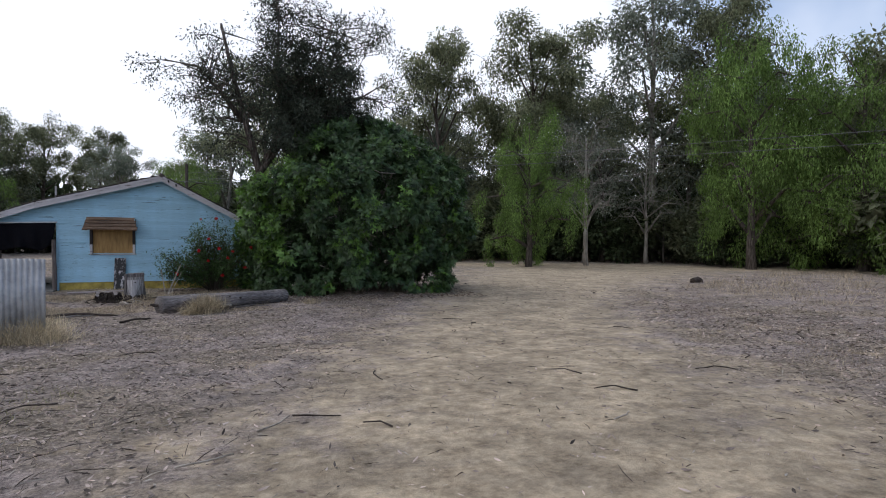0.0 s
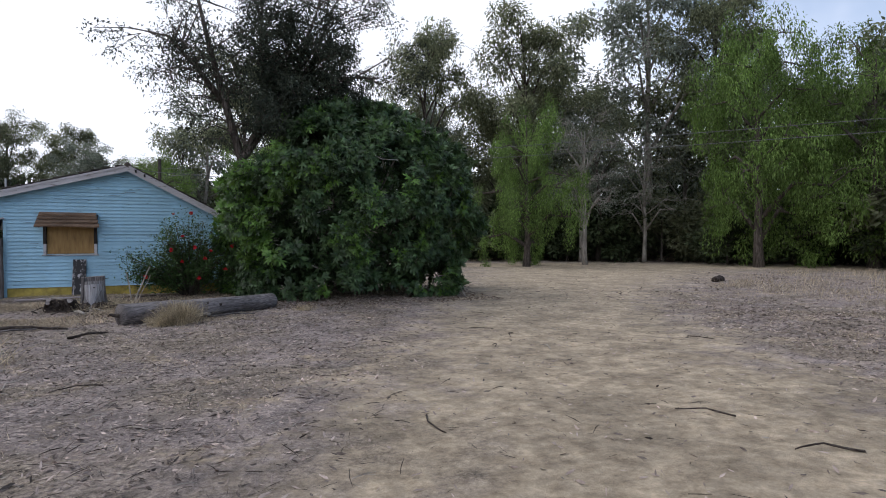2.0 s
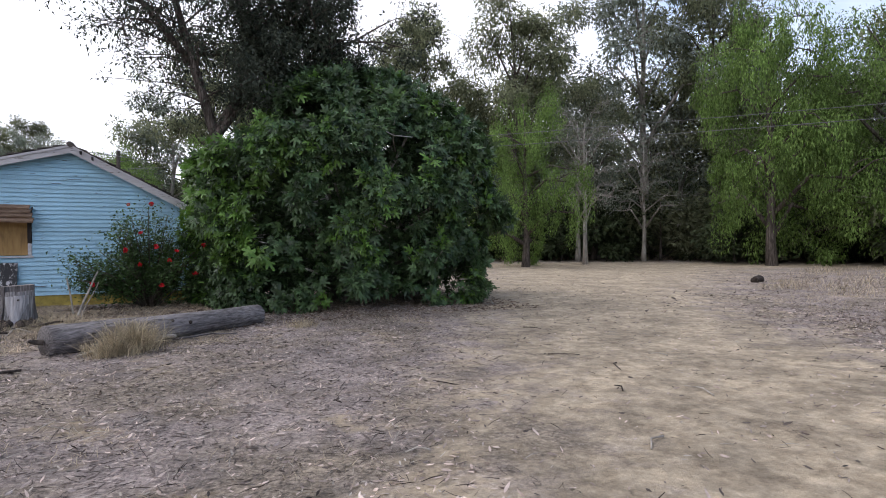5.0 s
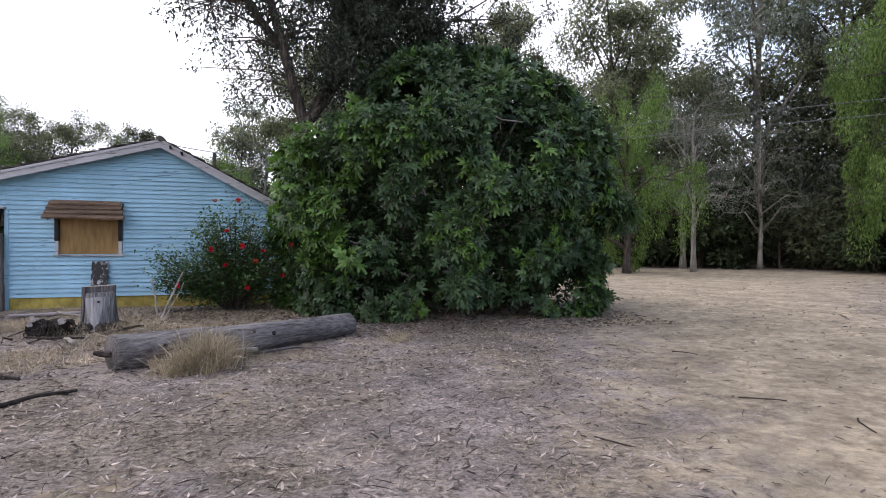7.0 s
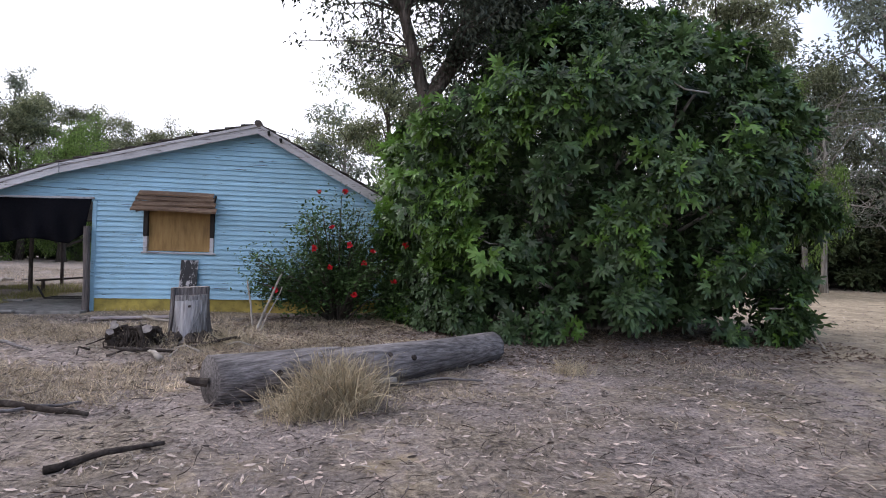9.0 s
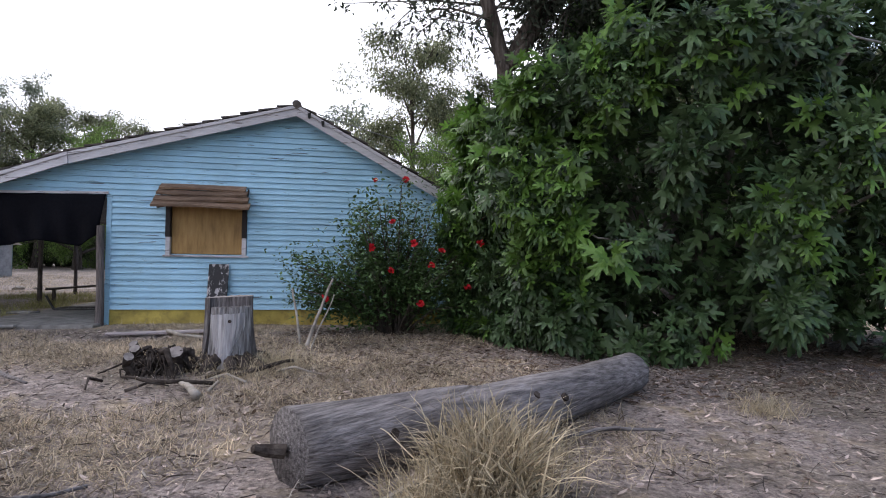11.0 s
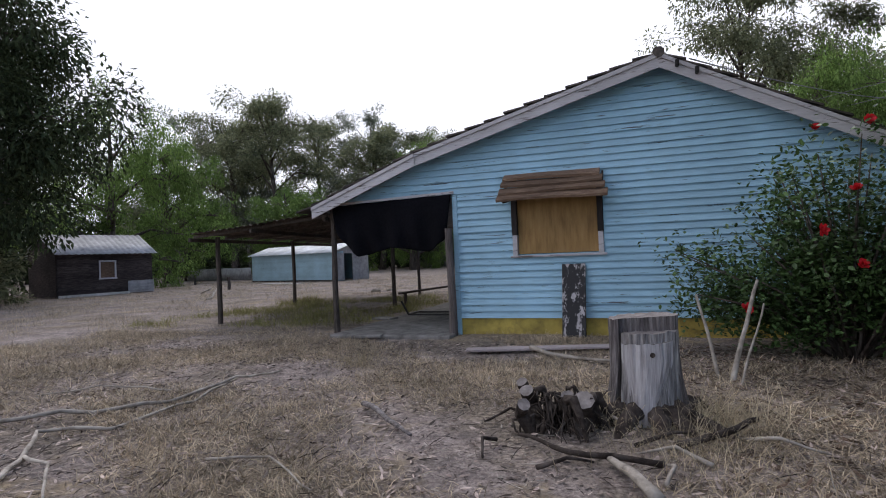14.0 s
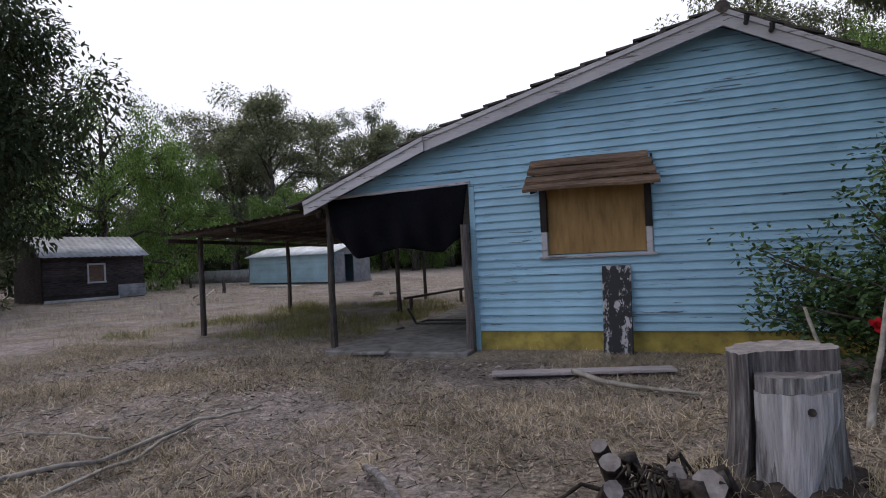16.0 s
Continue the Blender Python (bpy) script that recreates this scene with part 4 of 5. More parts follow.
build_root_clump()
for i, (x, y, a, ln) in enumerate(((2.4, -5.0, 3.4, 0.5), (2.9, -4.9, 5.2, 0.45), (3.2, -5.6, 0.4, 0.6), (3.7, -5.9, 2.6, 0.5), (2.2, -5.7, 4.4, 0.4), (3.95, -5.3, 5.6, 0.55), (2.6, -6.2, 0.2, 0.4), (3.4, -6.3, 1.2, 0.35))):
    branch("dead_stick", [(x, y, 0.03), (x + 0.5 * ln * math.cos(a), y + 0.5 * ln * math.sin(a), 0.1), (x + ln * math.cos(a + 0.3), y + ln * math.sin(a + 0.3), 0.03)], 0.018, 0.008, M["stick"] if i % 2 else M["root"], "dead stick among the straw by the stump", 140 + i, "stick", 6)
branch("dead_limb", [(3.04, -5.95, 0.05), (3.2, -6.3, 0.09), (3.36, -6.55, 0.04)], 0.02, 0.045, M["stick"], "short white piece of dead limb on the ground", 21)
branch("dead_limb", [(2.35, -5.6, 0.05), (2.75, -5.95, 0.08), (3.4, -6.0, 0.05)], 0.014, 0.022, M["root"], "grey piece of dead limb beside the roots", 22)
branch("dead_limb", [(0.65, -4.95, 0.04), (1.15, -5.45, 0.07), (1.5, -5.77, 0.04)], 0.03, 0.014, M["log"], "short grey stick in the dry grass", 23)
branch("dead_limb", [(3.5, -5.6, 0.05), (3.9, -5.35, 0.12), (4.1, -5.0, 0.1)], 0.03, 0.02, M["root"], "dark root piece in dry grass by the stump", 24)

# ---------------------------------------------------------------- sheds and fences


def build_hut():
    ang = math.degrees(math.atan2(16.2 - 11.8, -26.0 + 27.1))
    hut = empty("hut", -27.1, 11.8, 0, "small dark timber hut with iron roof and one window", "hut")
    hut.rotation_euler, hut.scale = (0, 0, radians(ang)), (1.12, 1.12, 1.15)
    L, D, H, RH = 4.7, 3.2, 2.2, 3.15
    n = 13
    for i in range(n):
        z0, h = i * H / n, H / n
        spans = [(0, L)]
        if 0.85 < z0 + h and z0 < 1.75:
            spans = [(0, 1.95), (2.75, L)]
        for s0, s1 in spans:
            part_bm("weatherboard", prism_bm([(s0, z0), (s1, z0), (s1, z0 + h + 0.01), (s0, z0 + h + 0.01)], -0.03 + 0.006 * (i % 2), 0.04), M["hut"], hut)
    bm = prism_bm([(0, 0), (D, 0), (D, H), (D / 2, RH - 0.08), (0, H)], 0.0, 0.06)
    bm.transform(Matrix.Rotation(radians(90), 4, "Z"))
    part_bm("gable_wall", bm, M["hut"], hut)
    for i in range(n):
        z0, h = i * H / n, H / n
        bm = box_bm(-0.05 + 0.008 * (i % 2), 0.0, 0.0, D, z0 + 0.008, z0 + h - 0.008, 0)
        part_bm("weatherboard", bm, M["hut"], hut)
    part_bm("side_wall", box_bm(L - 0.06, L, 0.05, D, 0, H, 0), M["hut"], hut)
    part_bm("back_wall", box_bm(0.05, L, D - 0.06, D, 0, H, 0), M["hut"], hut)
    for y0, z0, y1, z1 in ((-0.3, H - 0.1, D / 2, RH), (D + 0.3, H - 0.1, D / 2, RH)):
        vv, ff = [], []
        m = 70
        for i in range(m):
            x = -0.2 + (L + 0.4) * i / (m - 1)
            w = 0.018 * math.sin(i * 1.6)
            vv += [(x, y0, z0 + w), (x, y1, z1 + w)]
        ff = [(2 * i, 2 * i + 2, 2 * i + 3, 2 * i + 1) for i in range(m - 1)]
        sheet = part("roof_sheet", mesh_of("hut_roof", vv, ff, [M["galv"]], smooth=True), hut, "grey corrugated iron roof")
        sheet.modifiers.new("thickness", "SOLIDIFY").thickness = 0.01
    win = part_bm("window", box_bm(2.0, 2.7, 0.0, 0.03, 0.9, 1.7, 0), M["slat"], hut)
    for a in ((1.92, 2.0, 0.85, 1.78), (2.7, 2.78, 0.85, 1.78)):
        part_bm("frame", box_bm(a[0], a[1], -0.05, 0.04, a[2], a[3]), M["fascia"], win)
    part_bm("frame", box_bm(1.92, 2.78, -0.052, 0.04, 1.70, 1.78), M["fascia"], win)
    part_bm("sill", box_bm(1.9, 2.8, -0.07, 0.04, 0.82, 0.9), M["fascia"], win)
    vv, ff = [], []
    m = 40
    for i in range(m):
        z = 0.05 + 0.62 * i / (m - 1)
        y = -0.07 + 0.015 * math.sin(i * 1.9)
        vv += [(3.35, y, z), (4.75, y, z)]
    ff = [(2 * i, 2 * i + 1, 2 * i + 3, 2 * i + 2) for i in range(m - 1)]
    s = part("iron_patch", mesh_of("iron_patch", vv, ff, [M["galv"]]), hut, "pale corrugated iron patch")
    s.modifiers.new("thickness", "SOLIDIFY").thickness = 0.01
    part_bm("base_strip", box_bm(0.0, 3.4, -0.12, -0.06, 0.0, 0.13), M["white"], hut)


build_hut()


def build_shed():
    a, b = Vector((-26.6, 27.4)), Vector((-17.6, 24.9))
    L = (b - a).length
    shed = empty("shed", a.x, a.y, 0, "long low faded blue weatherboard shed with pale roof", "shed")
    shed.rotation_euler = (0, 0, math.atan2(b.y - a.y, b.x - a.x))
    H, D, RH = 2.15, 3.6, 2.75
    n = 15
    for i in range(n):
        z0, h = i * H / n, H / n
        part_bm("weatherboard", prism_bm([(0, z0), (L, z0), (L, z0 + h), (0, z0 + h)], -0.03 + 0.01 * (i % 2), 0.05), M["pale_blue"], shed)
    part_bm("wall_core", box_bm(0.02, L - 0.02, 0.05, 0.08, 0.0, H, 0), M["dark_wood"], shed)
    part_bm("side_wall", box_bm(0, 0.06, 0.08, D, 0, H, 0), M["pale_blue"], shed)
    part_bm("back_wall", box_bm(0.06, L, D - 0.06, D, 0, H, 0), M["pale_blue"], shed)
    bm = prism_bm([(0.08, 0), (1.0, 0), (1.0, H), (0.08, H)], -L, -L + 0.05)
    bm.transform(Matrix.Rotation(radians(90), 4, "Z"))
    part_bm("gable_wall", bm, M["pale_blue"], shed)
    bm = prism_bm([(1.9, 0), (D, 0), (D, H), (D / 2, RH - 0.05), (0.08, H), (0.08, 1.98), (1.9, 1.98)], -L, -L + 0.05)
    bm.transform(Matrix.Rotation(radians(90), 4, "Z"))
    part_bm("gable_wall", bm, M["galv"], shed)
    part_bm("door", box_bm(L + 0.02, L + 0.06, 0.1, 1.0, 0.05, 2.0), M["galv"], shed, "open pale door")
    for y0, z0, y1, z1 in ((-0.35, H - 0.08, D / 2, RH), (D + 0.35, H - 0.08, D / 2, RH)):
        vv, ff = [], []
        m = 100
        for i in range(m):
            x = -0.25 + (L + 0.6) * i / (m - 1)
            w = 0.02 * math.sin(i * 1.6)
            vv += [(x, y0, z0 + w), (x, y1, z1 + w)]
        ff = [(2 * i, 2 * i + 2, 2 * i + 3, 2 * i + 1) for i in range(m - 1)]
        s = part("roof_sheet", mesh_of("shed_roof", vv, ff, [M["white_roof"]], smooth=True), shed, "pale corrugated iron roof")
        s.modifiers.new("thickness", "SOLIDIFY").thickness = 0.012
    part_bm("base_strip", box_bm(0.0, L, -0.06, -0.035, 0.0, 0.12), M["dark_wood"], shed)


build_shed()
simple("tin_sheet", box_bm(-1.8, 1.8, -0.3, 0.3, 0, 0.04), M["white"], pose(-20.4, 22.6, 0.03, 0, 0, -14), "pale tin sheet lying on the ground", "sheet")
for i, (x, y, a, s) in enumerate(((-8.2, 12.4, 20, 0.5), (-7.7, 12.9, 70, 0.35), (-8.6, 13.3, -30, 0.4), (-18.5, 13.2, 50, 0.9))):
    branch("timber_offcut", [(x, y, 0.05), (x + s * math.cos(a), y + s * math.sin(a), 0.07 + 0.25 * (i == 3))], 0.05, 0.05, M["stick"], "pale timber offcut lying on the ground", 30 + i, "timber", 5)
branch("leaning_stick", [(-14.6, 9.4, 0.0), (-15.6, 11.4, 0.5)], 0.05, 0.04, M["stick"], "pale stick propped up on the ground", 37)
for i, (x, y) in enumerate(((-31.5, 21.0), (-19.9, 16.9), (-30.2, 25.0))):
    rough_post("fence_post", x, y, 0.75, 0.09, M["post"], "short dark post stub in dry grass", "post stubs")


def corrugated(name, a, b, z0, z1, mat, label, category, waves=13.0, amp=0.012):
    a, b = Vector(a), Vector(b)
    L = (b - a).length
    m = int(L * waves * 4) + 2
    d = (b - a).normalized()
    nrm = Vector((-d.y, d.x))
    vv, ff = [], []
    for i in range(m):
        t = i / (m - 1)
        p = a.lerp(b, t) + nrm * amp * math.sin(t * L * waves * 2 * math.pi)
        vv += [(p.x, p.y, z0), (p.x, p.y, z1 + 0.015 * math.sin(t * 9))]
    ff = [(2 * i, 2 * i + 2, 2 * i + 3, 2 * i + 1) for i in range(m - 1)]
    ob = new(name, mesh_of(name, vv, ff, [mat], smooth=True))
    ob.modifiers.new("thickness", "SOLIDIFY").thickness = 0.006
    return tagged(ob, label, category)


corrugated("iron_screen", (2.82, -12.55), (-0.6, -13.0), 0.02, 1.6, M["galv"], "weathered grey corrugated iron screen standing in dry grass", "fence", 10.5, 0.02)
for i, (ax, ay, bx, by) in enumerate(((-41, 35.3, -36, 34.0), (-36, 34.0, -31, 32.7))):
    corrugated("iron_fence", (ax, ay), (bx, by), 0.0, 1.15, M["galv"], "low grey corrugated iron fence behind the yard", "fence", 4.0, 0.03)

# ---------------------------------------------------------------- trees


def crown_mesh(name, centres, radii, counts, size, mat, rs, droop=0.3, shape=LANCE, faces=LANCE_F, flat=0.7):
    P, Dr = [], []
    for c, r, k in zip(centres, radii, counts):
        o = rs.normal(size=(k, 3))
        o /= np.linalg.norm(o, axis=1)[:, None] + 1e-9
        o *= (rs.random((k, 1)) ** 0.45) * r
        o[:, 2] *= flat
        P.append(np.asarray(c) + o)
        dd = o / r + rs.normal(size=(k, 3)) * 0.6
        dd[:, 2] -= droop
        Dr.append(dd)
    P, Dr = np.concatenate(P), np.concatenate(Dr)
    v, f = scatter(shape, faces, P, turns_along(Dr, rs), size * rs.uniform(0.65, 1.35, len(P)))
    return mesh_of(name, v, f, [mat])


def tree_meshes(seed, height, spread, trunk_r, clear, limbs, leaves, size, leaf_mat, bark_mat, droop=0.3, clump=0.11, lean=0.0, sub=4, flat=0.7, weep=0.0):
    """Trunk with limbs, and a crown of leaf clumps at the limb ends. clear: bare share of the height."""
    rs = np.random.default_rng(seed)
    groups, tips = [], []
    n = 9
    trunk = []
    for i in range(n):
        t = i / (n - 1)
        trunk.append(Vector((lean * height * t + 0.03 * height * noise.noise((seed, t * 2, 0)), 0.03 * height * noise.noise((seed, t * 2, 9)), -0.15 + height * 0.86 * t)))
    groups.append(tube(trunk, [trunk_r * (1.25 if i == 0 else 1) * (1 - 0.82 * i / (n - 1)) for i in range(n)], 8, 0.1, seed=seed))
    tips.append(trunk[-1])
    for i in range(limbs):
        t = clear + (0.95 - clear) * (i + rs.uniform(0, 0.8)) / limbs
        k = min(n - 2, int(t * (n - 1)))
        p = trunk[k].lerp(trunk[k + 1], t * (n - 1) - k)
        a = i * 2.4 + rs.uniform(-0.5, 0.5)
        reach = spread * rs.uniform(0.55, 1.0) * (1.1 - 0.55 * max(0, t - 0.5))
        up = height * rs.uniform(0.06, 0.18) - weep * reach * 0.25
        q = p + Vector((math.cos(a) * reach, math.sin(a) * reach, up))
        mid = p.lerp(q, 0.5) + Vector((0, 0, abs(up) * 0.3 + 0.04 * height))
        r0 = trunk_r * (1 - 0.75 * t) * 0.55
        groups.append(tube([p, mid, q], [r0, r0 * 0.6, r0 * 0.25], 6, 0.12, seed=seed + i))
        tips.append(q)
        for j in range(sub):
            w = rs.uniform(0.45, 1.0)
            base = p.lerp(mid, w * 2) if w < 0.5 else mid.lerp(q, w * 2 - 1)
            o = Vector((rs.normal(), rs.normal(), rs.normal() * 0.5 + 0.25)) * spread * 0.26
            groups.append(tube([base, base + o * 0.5 + Vector((0, 0, 0.02 * height)), base + o], [r0 * 0.35, r0 * 0.22, r0 * 0.1], 4, cap=False, seed=seed + j))
            tips.append(base + o)
            if weep:
                for w2 in (0.45, 0.95):
                    tips.append(base + o * 0.8 + Vector((rs.normal() * 0.4, rs.normal() * 0.4, -w2 * weep * height * 0.3)))
    v, f = join(groups)
    bark = mesh_of("trunk", v, f, [bark_mat], smooth=True)
    rad = [clump * height * rs.uniform(0.6, 1.25) for _ in tips]
    cnt = [max(20, int(leaves / len(tips) * rs.uniform(0.6, 1.4))) for _ in tips]
    return bark, crown_mesh("crown", [tuple(t) for t in tips], rad, cnt, size, leaf_mat, rs, droop, flat=flat)


KINDS = {
    "gum": [tree_meshes(11, 18, 3.8, 0.30, 0.46, 11, 17000, 0.25, M["gum"], M["bark"], 0.5, 0.058, sub=5, flat=0.9),
            tree_meshes(12, 18, 4.4, 0.28, 0.36, 13, 16000, 0.24, M["gum_grey"], M["pale_bark"], 0.5, 0.052, sub=5, flat=0.9),
            tree_meshes(13, 18, 3.4, 0.32, 0.50, 11, 18000, 0.25, M["gum"], M["bark"], 0.5, 0.062, sub=5, flat=0.9)],
    "belt": [tree_meshes(14, 18, 4.0, 0.30, 0.32, 10, 5200, 0.42, M["gum"], M["bark"], 0.5, 0.085),
             tree_meshes(15, 18, 4.2, 0.28, 0.28, 10, 5200, 0.42, M["gum_grey"], M["pale_bark"], 0.5, 0.085)],
    "pepper": [tree_meshes(21, 12, 4.6, 0.34, 0.10, 17, 38000, 0.165, M["pepper"], M["bark"], 1.3, 0.058, weep=0.5, flat=1.1),
               tree_meshes(22, 12, 4.2, 0.30, 0.10, 16, 38000, 0.165, M["pepper"], M["bark"], 1.3, 0.058, weep=0.45, flat=1.1)],
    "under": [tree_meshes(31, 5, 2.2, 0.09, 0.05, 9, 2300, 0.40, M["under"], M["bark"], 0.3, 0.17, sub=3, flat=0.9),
              tree_meshes(32, 5, 2.4, 0.08, 0.04, 9, 2300, 0.40, M["gum"], M["bark"], 0.3, 0.17, sub=3, flat=0.9)],
    "bare": [tree_meshes(41, 11, 3.2, 0.20, 0.25, 16, 3600, 0.16, M["gum_grey"], M["pale_bark"], 0.3, 0.07, sub=9)],
}
LABELS = {"belt": ("gum_tree", "tall gum tree in the far woods", "tree"), "gum": ("gum_tree", "tall gum tree with sparse grey-green crown", "tree"), "pepper": ("pepper_tree", "drooping bright green pepper tree", "tree"),
          "under": ("shrub", "dark green bushland shrub under the trees", "shrub"), "bare": ("dead_tree", "half-dead grey tree with bare twigs", "tree")}


def plant(kind, variant, x, y, height, turn=0.0, wide=1.0):
    bark, crown = KINDS[kind][variant % len(KINDS[kind])]
    base = {"gum": 18, "belt": 18, "pepper": 12, "under": 5, "bare": 11}[kind]
    nm, lb, ct = LABELS[kind]
    t = empty(nm, x, y, rise(x, y) if abs(x) < 70 and -40 < y < 70 else 0, lb, ct)
    s = height / base
    t.rotation_euler, t.scale = (0, 0, radians(turn)), (s * wide, s * wide, s)
    part("trunk", bark, t)
    part("crown", crown, t)
    return t


def build_woods():
    rs = np.random.default_rng(19)
    # trees that can be told apart: beyond the track, behind the house, beyond the sheds
    beyond_track = (("pepper", 0, 28.2, 13.2, 12.2, 40, 0.74), ("gum", 2, 36.3, 27, 25.5, 80, 1.05), ("gum", 0, 27.5, 31, 25, 10, 0.95), ("bare", 0, 34.1, 14.0, 12.5, 0, 0.85),
                    ("gum", 1, 47, 21, 31, 130, 1.05), ("gum", 0, 52, 17, 28, 30, 0.9), ("pepper", 1, 42.0, 4.8, 18.5, 0, 0.72), ("pepper", 0, 47.5, 0.5, 16.5, 100, 0.85),
                    ("pepper", 1, 50, -5, 13, 160, 1.1), ("gum", 1, 60, 0, 23, 220, 1.0), ("bare", 0, 42, 16, 11, 120, 1.0), ("bare", 0, 37.5, 19, 14, 200, 0.9),
                    ("gum", 1, 31, 40, 20, 250, 0.9), ("gum", 2, 40.5, 20.5, 17, 300, 0.8))
    behind_house = (("gum", 0, 14.5, 32, 17, 300, 1.0), ("pepper", 1, 15.5, 22, 11, 20, 1.0), ("gum", 2, 9.5, 30, 19, 60, 1.0), ("pepper", 1, 10.8, 19.5, 11, 120, 0.9),
                    ("pepper", 0, 1, 44, 11, 0, 1.2), ("gum", 1, -6, 52, 14, 0, 1.1))
    beyond_sheds = (("pepper", 0, -34, 21, 14.5, 10, 1.05), ("pepper", 1, -38, 30, 14, 70, 1.1), ("pepper", 1, -33, 41, 10.5, 200, 1.5), ("gum", 0, -52, 62, 25, 0, 1.0),
                    ("gum", 2, -44, 66, 24, 40, 1.1), ("gum", 1, -36, 68, 25, 90, 1.1), ("gum", 0, -27, 70, 22, 140, 1.1), ("gum", 1, -60, 58, 24, 190, 1.0),
                    ("gum", 2, -18, 68, 19, 230, 1.1), ("pepper", 0, -23, 52, 15.5, 60, 0.95), ("gum", 2, -40, 49, 23, 15, 1.2), ("gum", 0, -30, 58, 20, 75, 1.3), ("gum", 2, -49, 52, 22, 100, 1.3), ("gum", 0, -10, 66, 18, 280, 1.1))
    for group_rows in (beyond_track, behind_house, beyond_sheds):
        for k, v, x, y, h, a, w in group_rows:
            plant(k, v, x, y, h, a, w)
    lean_bark, lean_crown = tree_meshes(23, 12, 4.0, 0.26, 0.35, 12, 15000, 0.24, M["pepper"], M["bark"], 1.3, 0.075, lean=0.3, weep=0.4, flat=1.0)
    for x, y, turn in ((50.5, 5.2, 158), (56.0, -1.0, 20)):
        t = empty("pepper_tree", x, y, rise(x, y), "leaning dark-trunked pepper tree", "tree")
        t.rotation_euler = (0, 0, radians(turn))
        part("trunk", lean_bark, t)
        part("crown", lean_crown, t)
    # belts of wood that close the view
    belts = (((-70, 50), (5, 78), 14, (12, 17)), ((5, 60), (45, 36), 12, (14, 20)), ((38, 34), (75, 4), 14, (15, 23)), ((52, 2), (80, -40), 10, (14, 21)),
             ((-75, 48), (-60, 0), 6, (14, 20)), ((-40, -60), (60, -64), 5, (13, 18)))
    for (ax, ay), (bx, by), n, hs in belts:
        for i in range(n):
            t = (i + rs.uniform(0.1, 0.9)) / n
            x, y = ax + (bx - ax) * t + rs.normal() * 2.5, ay + (by - ay) * t + rs.normal() * 2.5
            plant("belt", i, x, y, rs.uniform(*hs), rs.uniform(0, 360), rs.uniform(0.9, 1.25))
            for j in range(2):
                plant("under", i + j, x + rs.normal() * 3.0 - 1.5, y + rs.normal() * 3.0 - 1.0, rs.uniform(3.5, 6.5), rs.uniform(0, 360), rs.uniform(1.0, 1.5))
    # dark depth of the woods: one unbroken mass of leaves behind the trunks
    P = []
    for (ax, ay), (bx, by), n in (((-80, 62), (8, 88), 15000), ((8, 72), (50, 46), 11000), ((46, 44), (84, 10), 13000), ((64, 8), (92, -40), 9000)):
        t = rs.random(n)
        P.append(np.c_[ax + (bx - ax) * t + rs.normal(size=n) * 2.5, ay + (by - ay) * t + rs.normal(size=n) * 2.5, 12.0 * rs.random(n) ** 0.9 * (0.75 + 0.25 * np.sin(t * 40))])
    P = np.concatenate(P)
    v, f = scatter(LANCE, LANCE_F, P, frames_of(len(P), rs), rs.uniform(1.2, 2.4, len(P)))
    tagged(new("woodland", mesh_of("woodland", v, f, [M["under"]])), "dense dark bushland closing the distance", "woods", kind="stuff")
    near_shrubs = ((34, 25, 4), (38, 22, 5), (42, 19, 5), (47, 14, 5), (52, 8, 5), (28, 27, 5), (55, 3, 4), (44, 9, 4), (49, 11, 6), (31, 29, 6), (58, -3, 5), (25, 33, 6), (-42, 36, 5))
    far_shrubs = ((-46, 28, 5), (-36, 17, 5), (-25.5, 7.0, 2.6), (-26.5, 4.0, 3.5), (-30, 8.0, 4.5), (-23.8, 2.5, 3.0), (36, 27, 6), (40, 24, 6), (45, 17, 6), (54, 6, 6), (57, -8, 6), (50, 5, 5), (33, 33, 7), (20, 40, 7))
    for x, y, h in near_shrubs + far_shrubs:
        plant("under", int(x), x, y, h, x * 40, 1.4)


build_woods()


